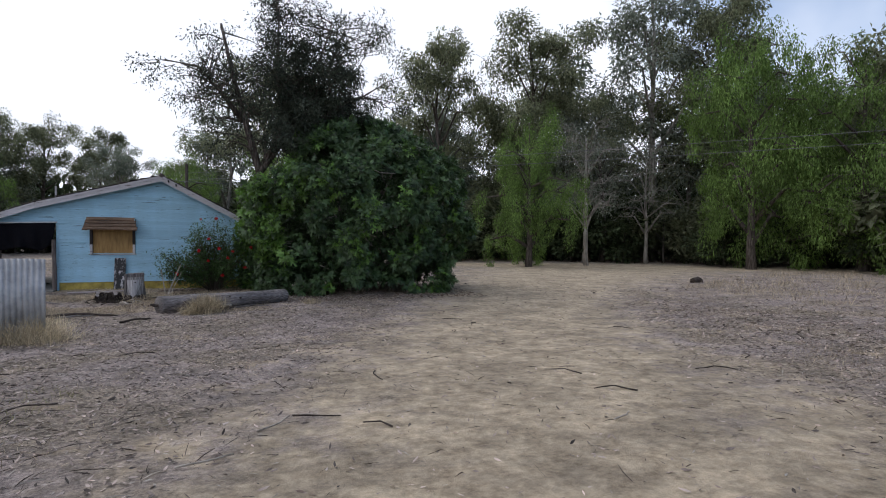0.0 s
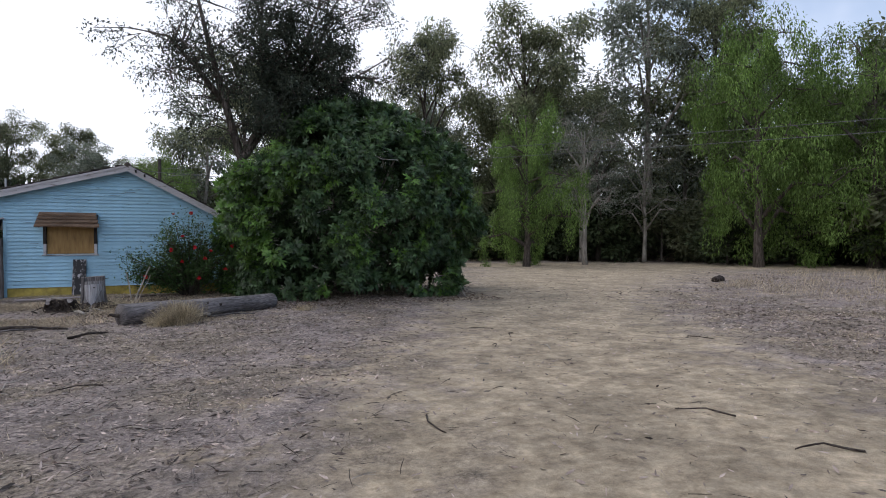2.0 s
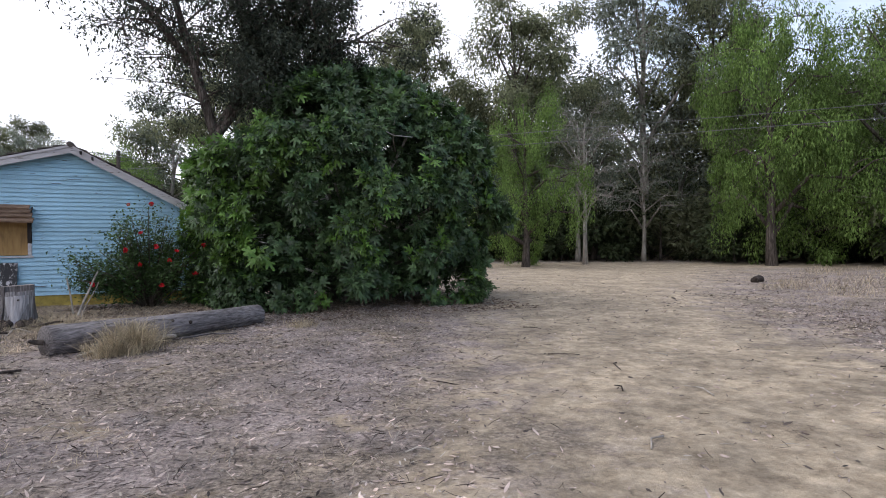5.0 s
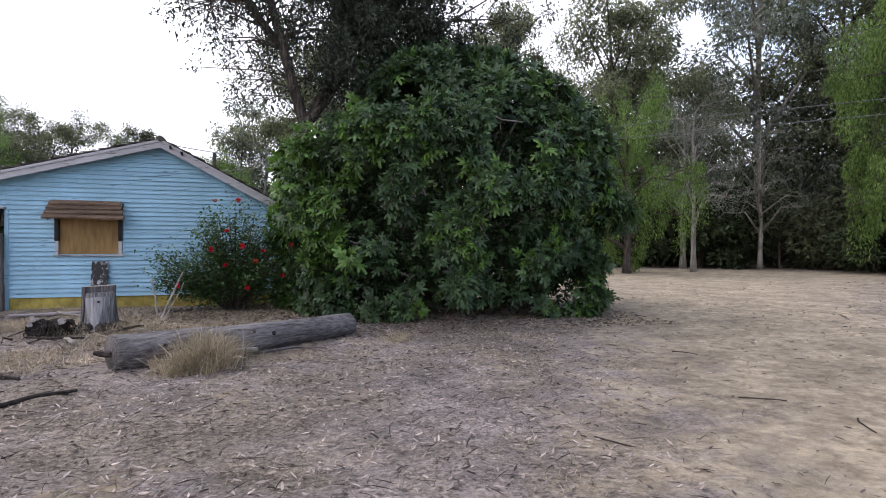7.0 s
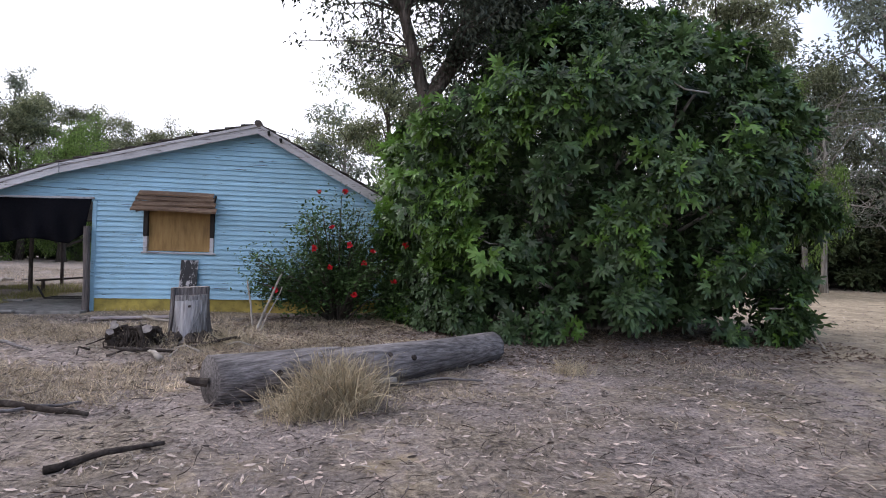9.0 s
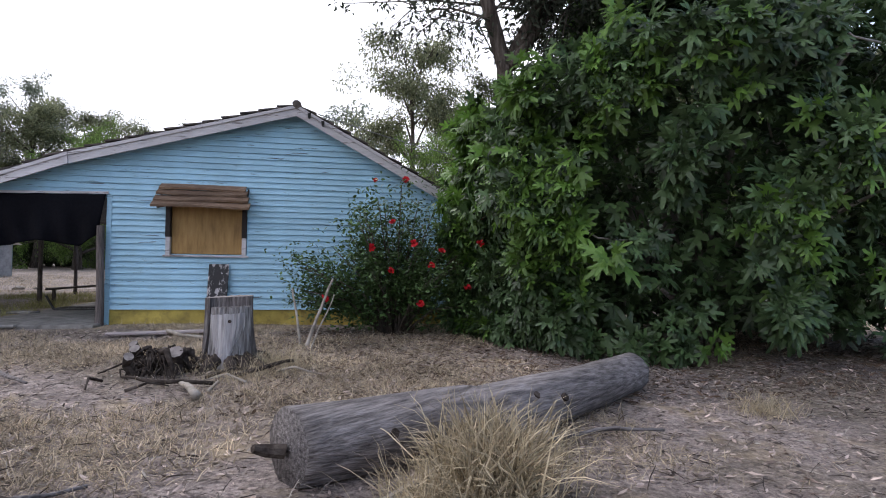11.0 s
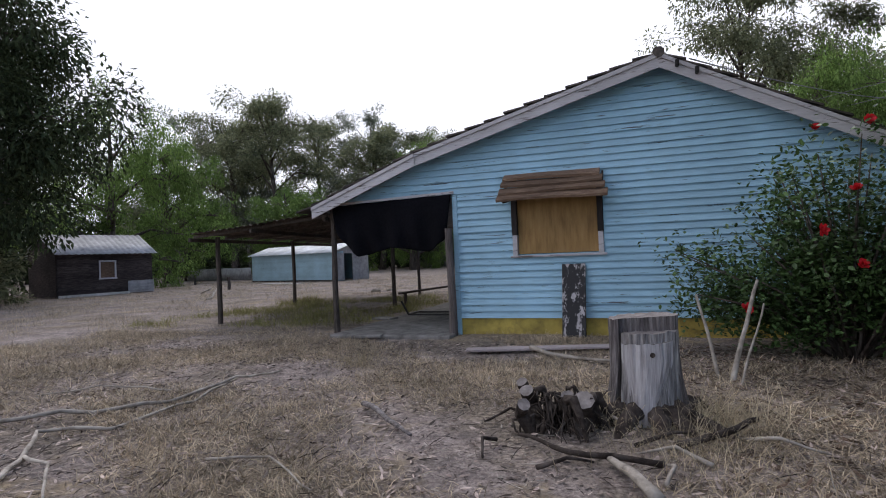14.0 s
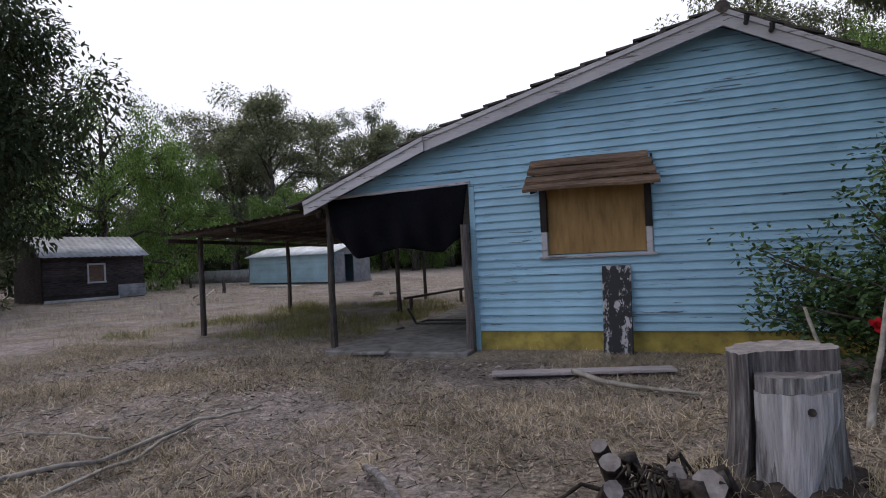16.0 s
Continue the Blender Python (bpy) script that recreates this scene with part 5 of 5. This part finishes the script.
def build_near_trees():
    # dark tree beside the hut
    bark, crown = tree_meshes(55, 19, 6.6, 0.45, 0.16, 26, 75000, 0.30, M["under"], M["bark"], 0.6, 0.10, flat=1.1)
    t = empty("dark_tree", -26.3, 4.8, 0, "large dense dark green tree beside the hut", "tree")
    part("trunk", bark, t)
    part("crown", crown, t)
    # wattle-like tree rising behind the fig
    rs = np.random.default_rng(61)
    t = empty("wattle_tree", 7.42, -3.4, 0, "dark fine-leaved tree rising behind the fig", "tree")
    stems = [[(0.5, 1.6, -0.1), (0.25, 1.1, 2.3), (-0.15, 0.1, 4.6), (-0.7, 0.2, 6.6), (-1.1, 0.3, 8.2), (-1.5, 0.3, 10.0)],
             [(-0.15, 0.1, 4.6), (0.7, 0.2, 6.2), (1.8, 0.3, 8.0), (2.6, 0.3, 10.6)], [(-0.1, 0, 4.6), (1.0, 0.5, 6.2), (2.2, 0.9, 7.8), (3.4, 1.0, 10.2)],
             [(-0.7, 0.2, 6.4), (-1.5, 0.0, 7.4), (-2.3, -0.2, 8.2)], [(0.7, 0.2, 6.2), (2.2, 0.8, 8.0), (3.3, 1.2, 10.8)], [(1.0, 0.5, 6.2), (2.6, 0.8, 7.0), (4.3, 1.0, 8.2)], [(0.7, 0.2, 6.2), (0.5, 0.4, 8.5), (0.6, 0.4, 11.0)]]
    groups, tips = [], []
    for i, s in enumerate(stems):
        pts = [Vector(p) for p in s]
        r0 = 0.21 if i == 0 else 0.12
        groups.append(tube(pts, [r0 * (1 - 0.8 * k / (len(pts) - 1)) for k in range(len(pts))], 8, 0.12, seed=i))
        for k in range(26):
            w = rs.uniform(0.45 if i == 0 else 0.2, 1.0) * (len(pts) - 1)
            a = min(len(pts) - 2, int(w))
            b = pts[a].lerp(pts[a + 1], w - a)
            o = Vector((rs.normal(), rs.normal() * 0.8, rs.normal() * 0.5 + 0.25)) * 1.15
            if (b + o).z < 4.8:
                continue
            groups.append(tube([b, b + o * 0.5 + Vector((0, 0, 0.12)), b + o], [0.035, 0.02, 0.008], 4, cap=False, seed=k))
            tips.append(b + o)
            for j in range(3):
                q = b + o * rs.uniform(0.5, 1) + Vector((rs.normal(), rs.normal(), rs.normal())) * 0.4
                groups.append(tube([b + o * 0.6, q], [0.016, 0.006], 3, cap=False, seed=j))
                tips.append(q)
    v, f = join(groups)
    part("trunk", mesh_of("wattle_trunk", v, f, [M["bark"]], smooth=True), t)
    n = len(tips)
    part("crown", crown_mesh("wattle_crown", [tuple(p) for p in tips], [rs.uniform(0.28, 0.55) for _ in range(n)], [int(rs.uniform(90, 220) * (0.24 if p.x < -0.2 else 0.6)) for p in tips], 0.115, M["wattle"], rs, 0.2, flat=0.8), t)


build_near_trees()

# ---------------------------------------------------------------- fig
FIG_LEAF = [(0, 0, 0), (-0.08, 0.14, 0.0), (0.02, 0.34, -0.03), (0.16, 0.40, -0.06), (0.28, 0.12, 0.03), (0.55, 0.38, -0.05), (0.70, 0.36, -0.09), (0.56, 0.10, 0.03), (0.92, 0.09, -0.1), (1.0, 0.0, -0.16),
            (0.92, -0.09, -0.1), (0.56, -0.10, 0.03), (0.70, -0.36, -0.09), (0.55, -0.38, -0.05), (0.28, -0.12, 0.03), (0.16, -0.40, -0.06), (0.02, -0.34, -0.03), (-0.08, -0.14, 0.0)]
FIG_FACE = [(0, 4, 3, 2, 1), (0, 17, 16, 15, 14), (0, 14, 4), (4, 14, 11, 7), (4, 7, 6, 5), (14, 13, 12, 11), (7, 11, 10, 9, 8)]


def turns_facing(dirs, normals):
    """Turns whose x axis follows dirs and whose z axis leans towards normals."""
    d = dirs / np.linalg.norm(dirs, axis=1)[:, None]
    z = normals - d * np.sum(normals * d, axis=1)[:, None]
    z /= np.linalg.norm(z, axis=1)[:, None] + 1e-9
    return np.stack([d, np.cross(z, d), z], -1)


def build_fig():
    rs = np.random.default_rng(77)
    cx, cy = 11.2, -2.7
    fig = empty("fig_tree", cx, cy, 0, "large spreading fig tree with dark lobed leaves", "tree")

    def shell(a, h):
        """Outline of the crown at height h, 0 to 1: full at the skirt, broad and lumpy above."""
        r = 0.88 + 0.12 * h / 0.36 if h < 0.36 else max(0.0, 1 - ((h - 0.36) / 0.64) ** 2.7) ** 0.6
        dx, dy = math.cos(a), math.sin(a)
        lump = 1 + 0.13 * noise.noise((dx * 2.0, dy * 2.0, h * 4.0)) + 0.12 * noise.noise((dx * 5, dy * 5, h * 8.0))
        return r, dx, dy, lump

    def open_air(x, z):
        """No leaves beside the pale stem, under the lifted skirt at the track, above the low shoulder."""
        return z < 0.15 + max(0, x - 2.6) * 0.36 or (x < -2.6 and z > 5.0 + 0.55 * (x + 2.6))

    tips, axes, sizes_of = [], [], []
    while len(tips) < 1900:
        a, h = rs.uniform(0, 2 * math.pi), rs.random() ** (0.9 if len(tips) < 1350 else 1.9)
        if math.sin(a) > 0.45 and rs.random() < 0.65:
            continue
        r, dx, dy, lump = shell(a, h)
        bough = noise.noise((dx * 3.4, dy * 3.4, h * 7.5 + 3.0))
        if bough < (0.05 if h < 0.5 else -0.08) and dx > -0.72 and rs.random() < 0.93:
            continue
        s = lump * rs.uniform(0.92, 1.0) + 0.16 * bough - 0.02
        x, y, z = dx * 4.85 * r * s, dy * 3.7 * r * s, 0.25 + 6.6 * h * (0.92 + 0.08 * lump)
        if open_air(x, z):
            continue
        tips.append((x, y, z))
        axes.append((dx * (0.5 + 0.5 * r), dy * (0.5 + 0.5 * r), 0.15 + 1.1 * max(0.0, h - 0.4)))
        sizes_of.append(rs.uniform(0.85, 1.2))
    k = 10
    R, A = np.array(tips), np.array(axes)
    A += rs.normal(size=A.shape) * 0.38
    A /= np.linalg.norm(A, axis=1)[:, None]
    side = np.cross(A, np.array([0.0, 0.0, 1.0]) + rs.normal(size=A.shape) * 0.1)
    side /= np.linalg.norm(side, axis=1)[:, None]
    other = np.cross(A, side)
    spin = np.tile(np.arange(k) * 2.4, len(R)) + np.repeat(rs.uniform(0, 6.28, len(R)), k)
    age = np.tile(np.arange(k) / (k - 1.0), len(R))
    out = np.repeat(side, k, 0) * np.cos(spin)[:, None] + np.repeat(other, k, 0) * np.sin(spin)[:, None]
    axis = np.repeat(A, k, 0)
    D = out * (0.55 + 0.6 * age)[:, None] + axis * (0.75 - 0.75 * age)[:, None] + rs.normal(size=out.shape) * 0.14
    D[:, 2] -= 0.18 + 0.3 * age
    D /= np.linalg.norm(D, axis=1)[:, None]
    P = np.repeat(R, k, 0) - axis * (0.20 * age)[:, None] + D * (0.05 + 0.05 * age)[:, None] + rs.normal(size=out.shape) * 0.02
    N = axis * 0.9 + np.array([0.0, 0.0, 0.55]) - out * 0.15 + rs.normal(size=out.shape) * 0.4
    turns = turns_facing(D, N)
    sizes = rs.uniform(0.19, 0.31, len(P)) * np.repeat(sizes_of, k) * (0.72 + 0.4 * age)
    # older leaves inside the crown
    m = 8500
    a, h, q = rs.uniform(0, 2 * math.pi, m), rs.random(m) ** 1.35, rs.uniform(0.4, 0.8, m)
    inner = []
    for ai, hi, qi in zip(a, h, q):
        r, dx, dy, lump = shell(ai, hi)
        x, y, z = dx * 4.85 * r * lump * qi, dy * 3.7 * r * lump * qi, 0.3 + 6.0 * hi
        if not open_air(x * 1.1, z - 0.25):
            inner.append((x, y, z))
    inner = np.array(inner)
    P = np.concatenate([P, inner])
    Di = rs.normal(size=inner.shape)
    Di[:, 2] -= 0.5
    turns = np.concatenate([turns, turns_along(Di, rs)])
    sizes = np.concatenate([sizes, rs.uniform(0.22, 0.34, len(inner))])
    fresh = np.repeat(rs.random(len(R)) < np.where((R[:, 0] < -2.6) & (R[:, 2] > 1.2), 0.6, 0.09), k)
    young = np.concatenate([fresh, np.zeros(len(inner), bool)])
    near = (P[:, 1] < -2.2) & (P[:, 2] < 2.4) & (rs.random(len(P)) < 0.05) & ~young
    pick = np.flatnonzero(near)[:290]
    rest = np.ones(len(P), bool)
    rest[pick] = False
    for nm, sel, mat in (("foliage", rest & ~young, M["fig"]), ("young_foliage", rest & young, M["fig_young"])):
        v, f = scatter(FIG_LEAF, FIG_FACE, P[sel], turns[sel], sizes[sel])
        tagged(part(nm, mesh_of(nm, v, f, [mat]), fig), kind="stuff")
    single = mesh_of("leaf", FIG_LEAF, FIG_FACE, [M["fig"]])
    for i in pick:
        lf = part("leaf", single, fig)
        lf.matrix_local = Matrix.LocRotScale(Vector(P[i]), Matrix(turns[i].tolist()), Vector([sizes[i]] * 3))
    # stems that branch out to the shoots
    groups = []
    for i in range(24):
        b = i * 2.4
        reach, hz = rs.uniform(2.0, 3.7), rs.uniform(0.9, 5.4)
        groups.append(tube([(math.cos(b) * 0.3, math.sin(b) * 0.3, -0.1), (math.cos(b) * reach * 0.5, math.sin(b) * reach * 0.4, hz * 0.7), (math.cos(b) * reach, math.sin(b) * reach * 0.78, hz)], [0.10, 0.06, 0.025], 6, 0.12, seed=i))
    for i in range(0, len(R), 23):
        p, ax = Vector(R[i]), Vector(A[i])
        groups.append(tube([p - ax * 0.9 + Vector((0.3, 0, -0.2)), p - ax * 0.5 + Vector((0.1, 0, -0.22)), p - ax * 0.2 + Vector((0, 0, -0.1)), p], [0.018, 0.015, 0.011, 0.007], 5, 0.1, seed=i))
    v, f = join(groups)
    part("trunk", mesh_of("fig_trunk", v, f, [M["pale_bark"]], smooth=True), fig)


build_fig()


def build_hibiscus():
    rs = np.random.default_rng(88)
    sh = empty("hibiscus_shrub", 5.65, -1.75, 0, "loose green shrub with red flowers against the house", "shrub")
    groups, P, D = [], [], []
    tips = []
    for i in range(74):
        a = rs.uniform(0, 6.28)
        rch = rs.uniform(0.3, 1.0)
        side = math.cos(a) * rch
        hz = rs.uniform(0.3, 2.45 + 0.55 * side) * (1.05 - 0.2 * abs(side))
        q = Vector((side * 2.1, math.sin(a) * 1.15 * rch, hz + 0.15))
        m = q * 0.5 + Vector((0, 0, 0.2))
        groups.append(tube([(0.1 * math.cos(a), 0.1 * math.sin(a), -0.05), m, q], [0.028, 0.018, 0.006], 5, 0.1, seed=i))
        tips.append(q)
        for j in range(72):
            w = rs.uniform(0.35, 1.05)
            b = Vector((0, 0, 0)).lerp(m, w * 2) if w < 0.5 else m.lerp(q, w * 2 - 1)
            b = b + Vector((rs.normal(), rs.normal(), rs.normal())) * 0.17
            k = 4
            for _ in range(k):
                P.append(b + Vector((rs.normal(), rs.normal(), rs.normal())) * 0.045)
                D.append((rs.normal() + math.cos(a) * 0.5, rs.normal() + math.sin(a) * 0.5, rs.normal() * 0.6 + 0.1))
    v, f = join(groups)
    part("stem", mesh_of("shrub_stems", v, f, [M["bark"]], smooth=True), sh)
    P, D = np.array(P), np.array(D)
    P[:, 2] = np.maximum(P[:, 2], 0.12)
    oval = [(0, 0, 0), (0.3, 0.24, 0.02), (0.7, 0.2, 0), (1, 0, -0.08), (0.7, -0.2, 0), (0.3, -0.24, 0.02)]
    v, f = scatter(oval, [(0, 5, 4, 3), (0, 3, 2, 1)], P, turns_along(D, rs), rs.uniform(0.055, 0.1, len(P)))
    tagged(part("foliage", mesh_of("shrub_foliage", v, f, [M["shrub"]]), sh), kind="stuff")
    petal = [(0, 0, 0), (0.5, 0.34, 0.14), (1, 0.2, 0.3), (1.05, -0.2, 0.3), (0.5, -0.34, 0.14)]
    spots = [(-0.44, -0.75, 2.74), (0.08, -0.7, 2.78), (0.2, -1.1, 1.66), (1.34, -1.15, 1.68), (1.9, -1.4, 1.74), (1.46, -1.0, 2.1), (-0.52, -1.1, 1.58), (-0.18, -1.15, 1.2),
             (0.66, -1.15, 1.52), (1.1, -1.2, 0.92), (-1.25, -0.95, 0.72), (0.3, -1.2, 0.66), (0.5, -1.1, 1.3), (-0.15, -1.0, 2.0)]
    for i, (x, y, z) in enumerate(spots):
        V, F = [], []
        for k in range(14):
            a = k * 2.4
            e = Matrix.Rotation(a, 3, "Z") @ Matrix.Rotation(-rs.uniform(0.0, 1.2), 3, "Y")
            o = len(V)
            V += [e @ Vector(p) for p in petal]
            F.append(tuple(range(o, o + 5)))
        fl = part("flower", mesh_of("flower", V, F, [M["flower"]]), sh, "bright red double flower")
        fl.matrix_local = Matrix.LocRotScale((x, y, z), Euler((radians(60 + rs.uniform(-20, 20)), 0, rs.uniform(-0.6, 0.6))), Vector([rs.uniform(0.06, 0.085)] * 3))


build_hibiscus()

# ---------------------------------------------------------------- grass and litter
BLADE = [(0, 0.018, 0), (0.55, 0.013, 0.06), (1, 0, -0.02), (0.55, -0.013, 0.06), (0, -0.018, 0)]
BLADE_F = [(0, 4, 3, 1), (1, 3, 2)]
STALK = [(0, 0.007, 0), (0.4, 0.007, 0.10), (0.78, 0.005, 0.04), (1, 0, -0.14), (0.78, -0.005, 0.04), (0.4, -0.007, 0.10), (0, -0.007, 0)]
STALK_F = [(0, 6, 5, 1), (1, 5, 4, 2), (2, 4, 3)]
STRAW = [(0, 0.028, 0), (0.5, 0.022, 0.12), (1, 0, 0.02), (0.5, -0.022, 0.12), (0, -0.028, 0)]


def tuft_arrays(spots, blades, height, rs, spread=0.1, lean=0.55):
    P = np.repeat(np.asarray(spots), blades, 0)
    n = len(P)
    P = P + np.c_[rs.normal(size=(n, 2)) * spread, np.zeros(n)]
    D = np.c_[rs.normal(size=(n, 2)) * lean, np.ones(n)]
    return P, turns_along(D, rs), height * rs.uniform(0.4, 1.2, n)


def covers(x, y):
    return np.maximum(near_line(x, y, TRACK), near_line(x, y, ROAD))


def build_grass():
    rs = np.random.default_rng(101)

    def sow(name, label, mat, n, box, blades, h, spread, keep=0.42, lean=0.6, blade=BLADE):
        x, y = rs.uniform(box[0], box[1], n * 4), rs.uniform(box[2], box[3], n * 4)
        ok = covers(x, y) < keep
        ok &= ~((x > -2.55) & (x < 7.05) & (y > -0.1) & (y < 10.6)) & ~((x > -2.5) & (x < 0) & (y > -0.6) & (y < 9.6))
        ok &= np.sin(x * 1.3 + np.sin(y * 0.9) * 2) + np.sin(y * 1.7 + np.sin(x * 0.7) * 2) > rs.uniform(-1.0, 1.1, n * 4)
        x, y = x[ok][:n], y[ok][:n]
        s = np.array([(a, b, rise(a, b) - 0.01) for a, b in zip(x, y)])
        P, T, S = tuft_arrays(s, blades, h, rs, spread, lean)
        v, f = scatter(blade, BLADE_F, P, T, S)
        tagged(new(name, mesh_of(name, v, f, [mat])), label, "grass", kind="stuff")

    sow("dry_grass", "short dry straw-coloured grass in the yard", M["straw"], 9500, (-9, 7.2, -8.8, 0), 15, 0.12, 0.11, lean=2.6, blade=STRAW)
    sow("dry_grass", "clumps of dry straw-coloured grass in the yard", M["straw"], 1000, (-9, 6.0, -8.6, -0.6), 30, 0.14, 0.10, lean=1.2, blade=STRAW)
    sow("dry_grass", "sparse dry grass among leaf litter", M["straw"], 900, (-6, 13, -24, -8), 14, 0.10, 0.11, 0.36, lean=2.4, blade=STRAW)
    sow("dry_grass", "pale dry grass beside the track", M["straw"], 1500, (10, 30, -22, 2), 14, 0.14, 0.14, 0.34, lean=0.9)
    sow("dry_grass", "dry grass of the far yard", M["straw"], 3600, (-34, -3, -8, 30), 14, 0.2, 0.25)
    sow("dry_grass", "tall pale dry grass below the far trees", M["straw"], 1300, (24, 62, -22, 30), 16, 0.38, 0.35, 0.30)
    sow("green_grass", "green grass growing under the lean-to", M["green_grass"], 620, (-9.0, -2.6, 0.8, 9), 22, 0.22, 0.16)
    sow("green_grass", "low green weeds among leaf litter beside the track", M["green_grass"], 130, (1.2, 4.6, -20.0, -15.5), 12, 0.08, 0.07, 0.9)
    for name, x, y, n, h, sp, lb in (("grass_tussock", 5.62, -9.0, 800, 0.58, 0.15, "large dry straw tussock in front of the log"), ("grass_tussock", 5.35, -9.2, 500, 0.36, 0.17, "dry straw tussock beside the log"),
                                     ("grass_tussock", 3.85, -4.85, 420, 0.3, 0.26, "dry straw clump beside the stump"), ("grass_tussock", 2.98, -4.9, 420, 0.3, 0.16, "dry straw clump at the stump's foot"),
                                     ("grass_tussock", 3.6, -5.5, 420, 0.22, 0.3, "dry straw clump at the stump's foot"), ("grass_tussock", 8.6, -7.6, 240, 0.25, 0.14, "small dry tussock below the fig"),
                                     ("grass_tussock", 2.7, -12.75, 700, 0.55, 0.28, "dry grass clump at the iron screen"), ("grass_tussock", 1.7, -13.0, 400, 0.4, 0.3, "dry grass clump at the iron screen"),
                                     ("grass_tussock", 2.2, -9.9, 260, 0.25, 0.18, "low dry tussock in the yard"), ("grass_tussock", -0.5, -3.0, 240, 0.22, 0.18, "low dry tussock in the yard"),
                                     ("grass_tussock", 5.8, -7.9, 300, 0.3, 0.2, "dry straw clump behind the log")):
        P, T, S = tuft_arrays([(x, y, rise(x, y) - 0.02)], n * 2, h, rs, sp, 0.75)
        v, f = scatter(STALK, STALK_F, P, T, S)
        tagged(new(name, mesh_of(name, v, f, [M["pale_straw"]])), lb, "grass", kind="stuff")


build_grass()


def build_litter():
    rs = np.random.default_rng(131)

    def strew(name, label, mat, n, box, size, shape, faces, keep):
        x, y = rs.uniform(box[0], box[1], n * 3), rs.uniform(box[2], box[3], n * 3)
        ok = rs.random(n * 3) < np.clip((keep + 0.16 - covers(x, y)) / 0.32, 0.11, 1)
        x, y = x[ok][:n], y[ok][:n]
        m = len(x)
        p = np.array([(a, b, rise(a, b) + 0.012) for a, b in zip(x, y)])
        a = rs.uniform(0, 6.28, m)
        D = np.c_[np.cos(a), np.sin(a), rs.normal(size=m) * 0.25]
        v, f = scatter(shape, faces, p, turns_along(D, rs), size * rs.uniform(0.4, 1.3, m))
        tagged(new(name, mesh_of(name, v, f, [mat])), label, "litter", kind="stuff")

    leaf = [(0, 0, 0), (0.3, 0.12, 0.05), (0.7, 0.1, 0.03), (1, 0.0, 0.08), (0.7, -0.1, 0.0), (0.3, -0.12, 0.02)]
    lf = [(0, 5, 4, 3), (0, 3, 2, 1)]
    twig = [(0, 0.012, 0), (0.5, 0.06, 0.03), (1, 0.0, 0.02), (1, -0.012, 0.0), (0.5, 0.03, 0.0), (0, -0.012, 0)]
    tf = [(0, 5, 4, 1), (1, 4, 3, 2)]
    strew("leaf_litter", "fallen dry gum leaves strewn over the ground", M["litter"], 90000, (-7, 20, -25, -1), 0.075, leaf, lf, 0.47)
    strew("leaf_litter", "fallen leaves beside the far track", M["litter"], 12000, (16, 34, -24, 4), 0.12, leaf, lf, 0.45)
    strew("leaf_litter", "pale fallen leaves and bark chips", M["stick"], 8000, (-7, 22, -25, -1), 0.055, leaf, lf, 0.5)
    strew("twig_litter", "small dark twigs scattered over the ground", M["root"], 26000, (-7, 22, -25, -1), 0.15, twig, tf, 0.52)
    strew("twig_litter", "small pale twigs scattered over the ground", M["stick"], 9000, (-7, 22, -25, -1), 0.16, twig, tf, 0.52)
    strew("leaf_litter", "brown fallen leaves below the fig and the shrub", M["slat"], 9000, (3.6, 15, -7.2, -0.8), 0.10, leaf, lf, 0.9)
    for i in range(34):
        x, y = rs.uniform(1.5, 15), rs.uniform(-23.5, -9.5)
        a, L = rs.uniform(0, 6.28), rs.uniform(0.2, 0.6)
        z = rise(x, y) + 0.015
        branch("twig", [(x, y, z), (x + 0.5 * L * math.cos(a), y + 0.5 * L * math.sin(a), z + 0.02), (x + L * math.cos(a + 0.3), y + L * math.sin(a + 0.3), z)], 0.010, 0.006, M["root"] if i % 3 else M["stick"], "dry twig lying on bare ground", 60 + i, "twig", 5)


build_litter()
branch("dark_lump", [(27.4, -4.3, 0.05), (27.8, -4.2, 0.16), (28.1, -4.1, 0.05)], 0.16, 0.12, M["root"], "dark lump of burnt wood beside the track", 120, "wood")

# ---------------------------------------------------------------- cables


def cable(name, p, q, sag, r, label):
    p, q = Vector(p), Vector(q)
    pts = [p.lerp(q, t) - Vector((0, 0, 4 * sag * t * (1 - t))) for t in np.linspace(0, 1, 25)]
    v, f = tube(pts, [r] * 25, 5)
    tagged(new(name, mesh_of(name, v, f, [M["wire"]])), label, "cable")


for dz in (0.0, 0.55):
    cable("power_line", (3.0, 25.0, 6.9 + dz), (52.0, -31.0, 6.6 + dz), 0.35, 0.013, "thin overhead power line crossing the track")
for px, py in ((3.0, 25.0), (52.0, -31.0)):
    rough_post("power_pole", px, py, 8.2, 0.13, M["post"], "timber power pole carrying two lines", "power poles")
cable("service_cable", (4.1, -0.42, 4.38), (14.0, 16.0, 6.6), 0.3, 0.012, "service cable running to the house gable")
rough_post("power_pole", 14.0, 16.0, 6.9, 0.11, M["post"], "timber power pole carrying the service cable", "power poles")
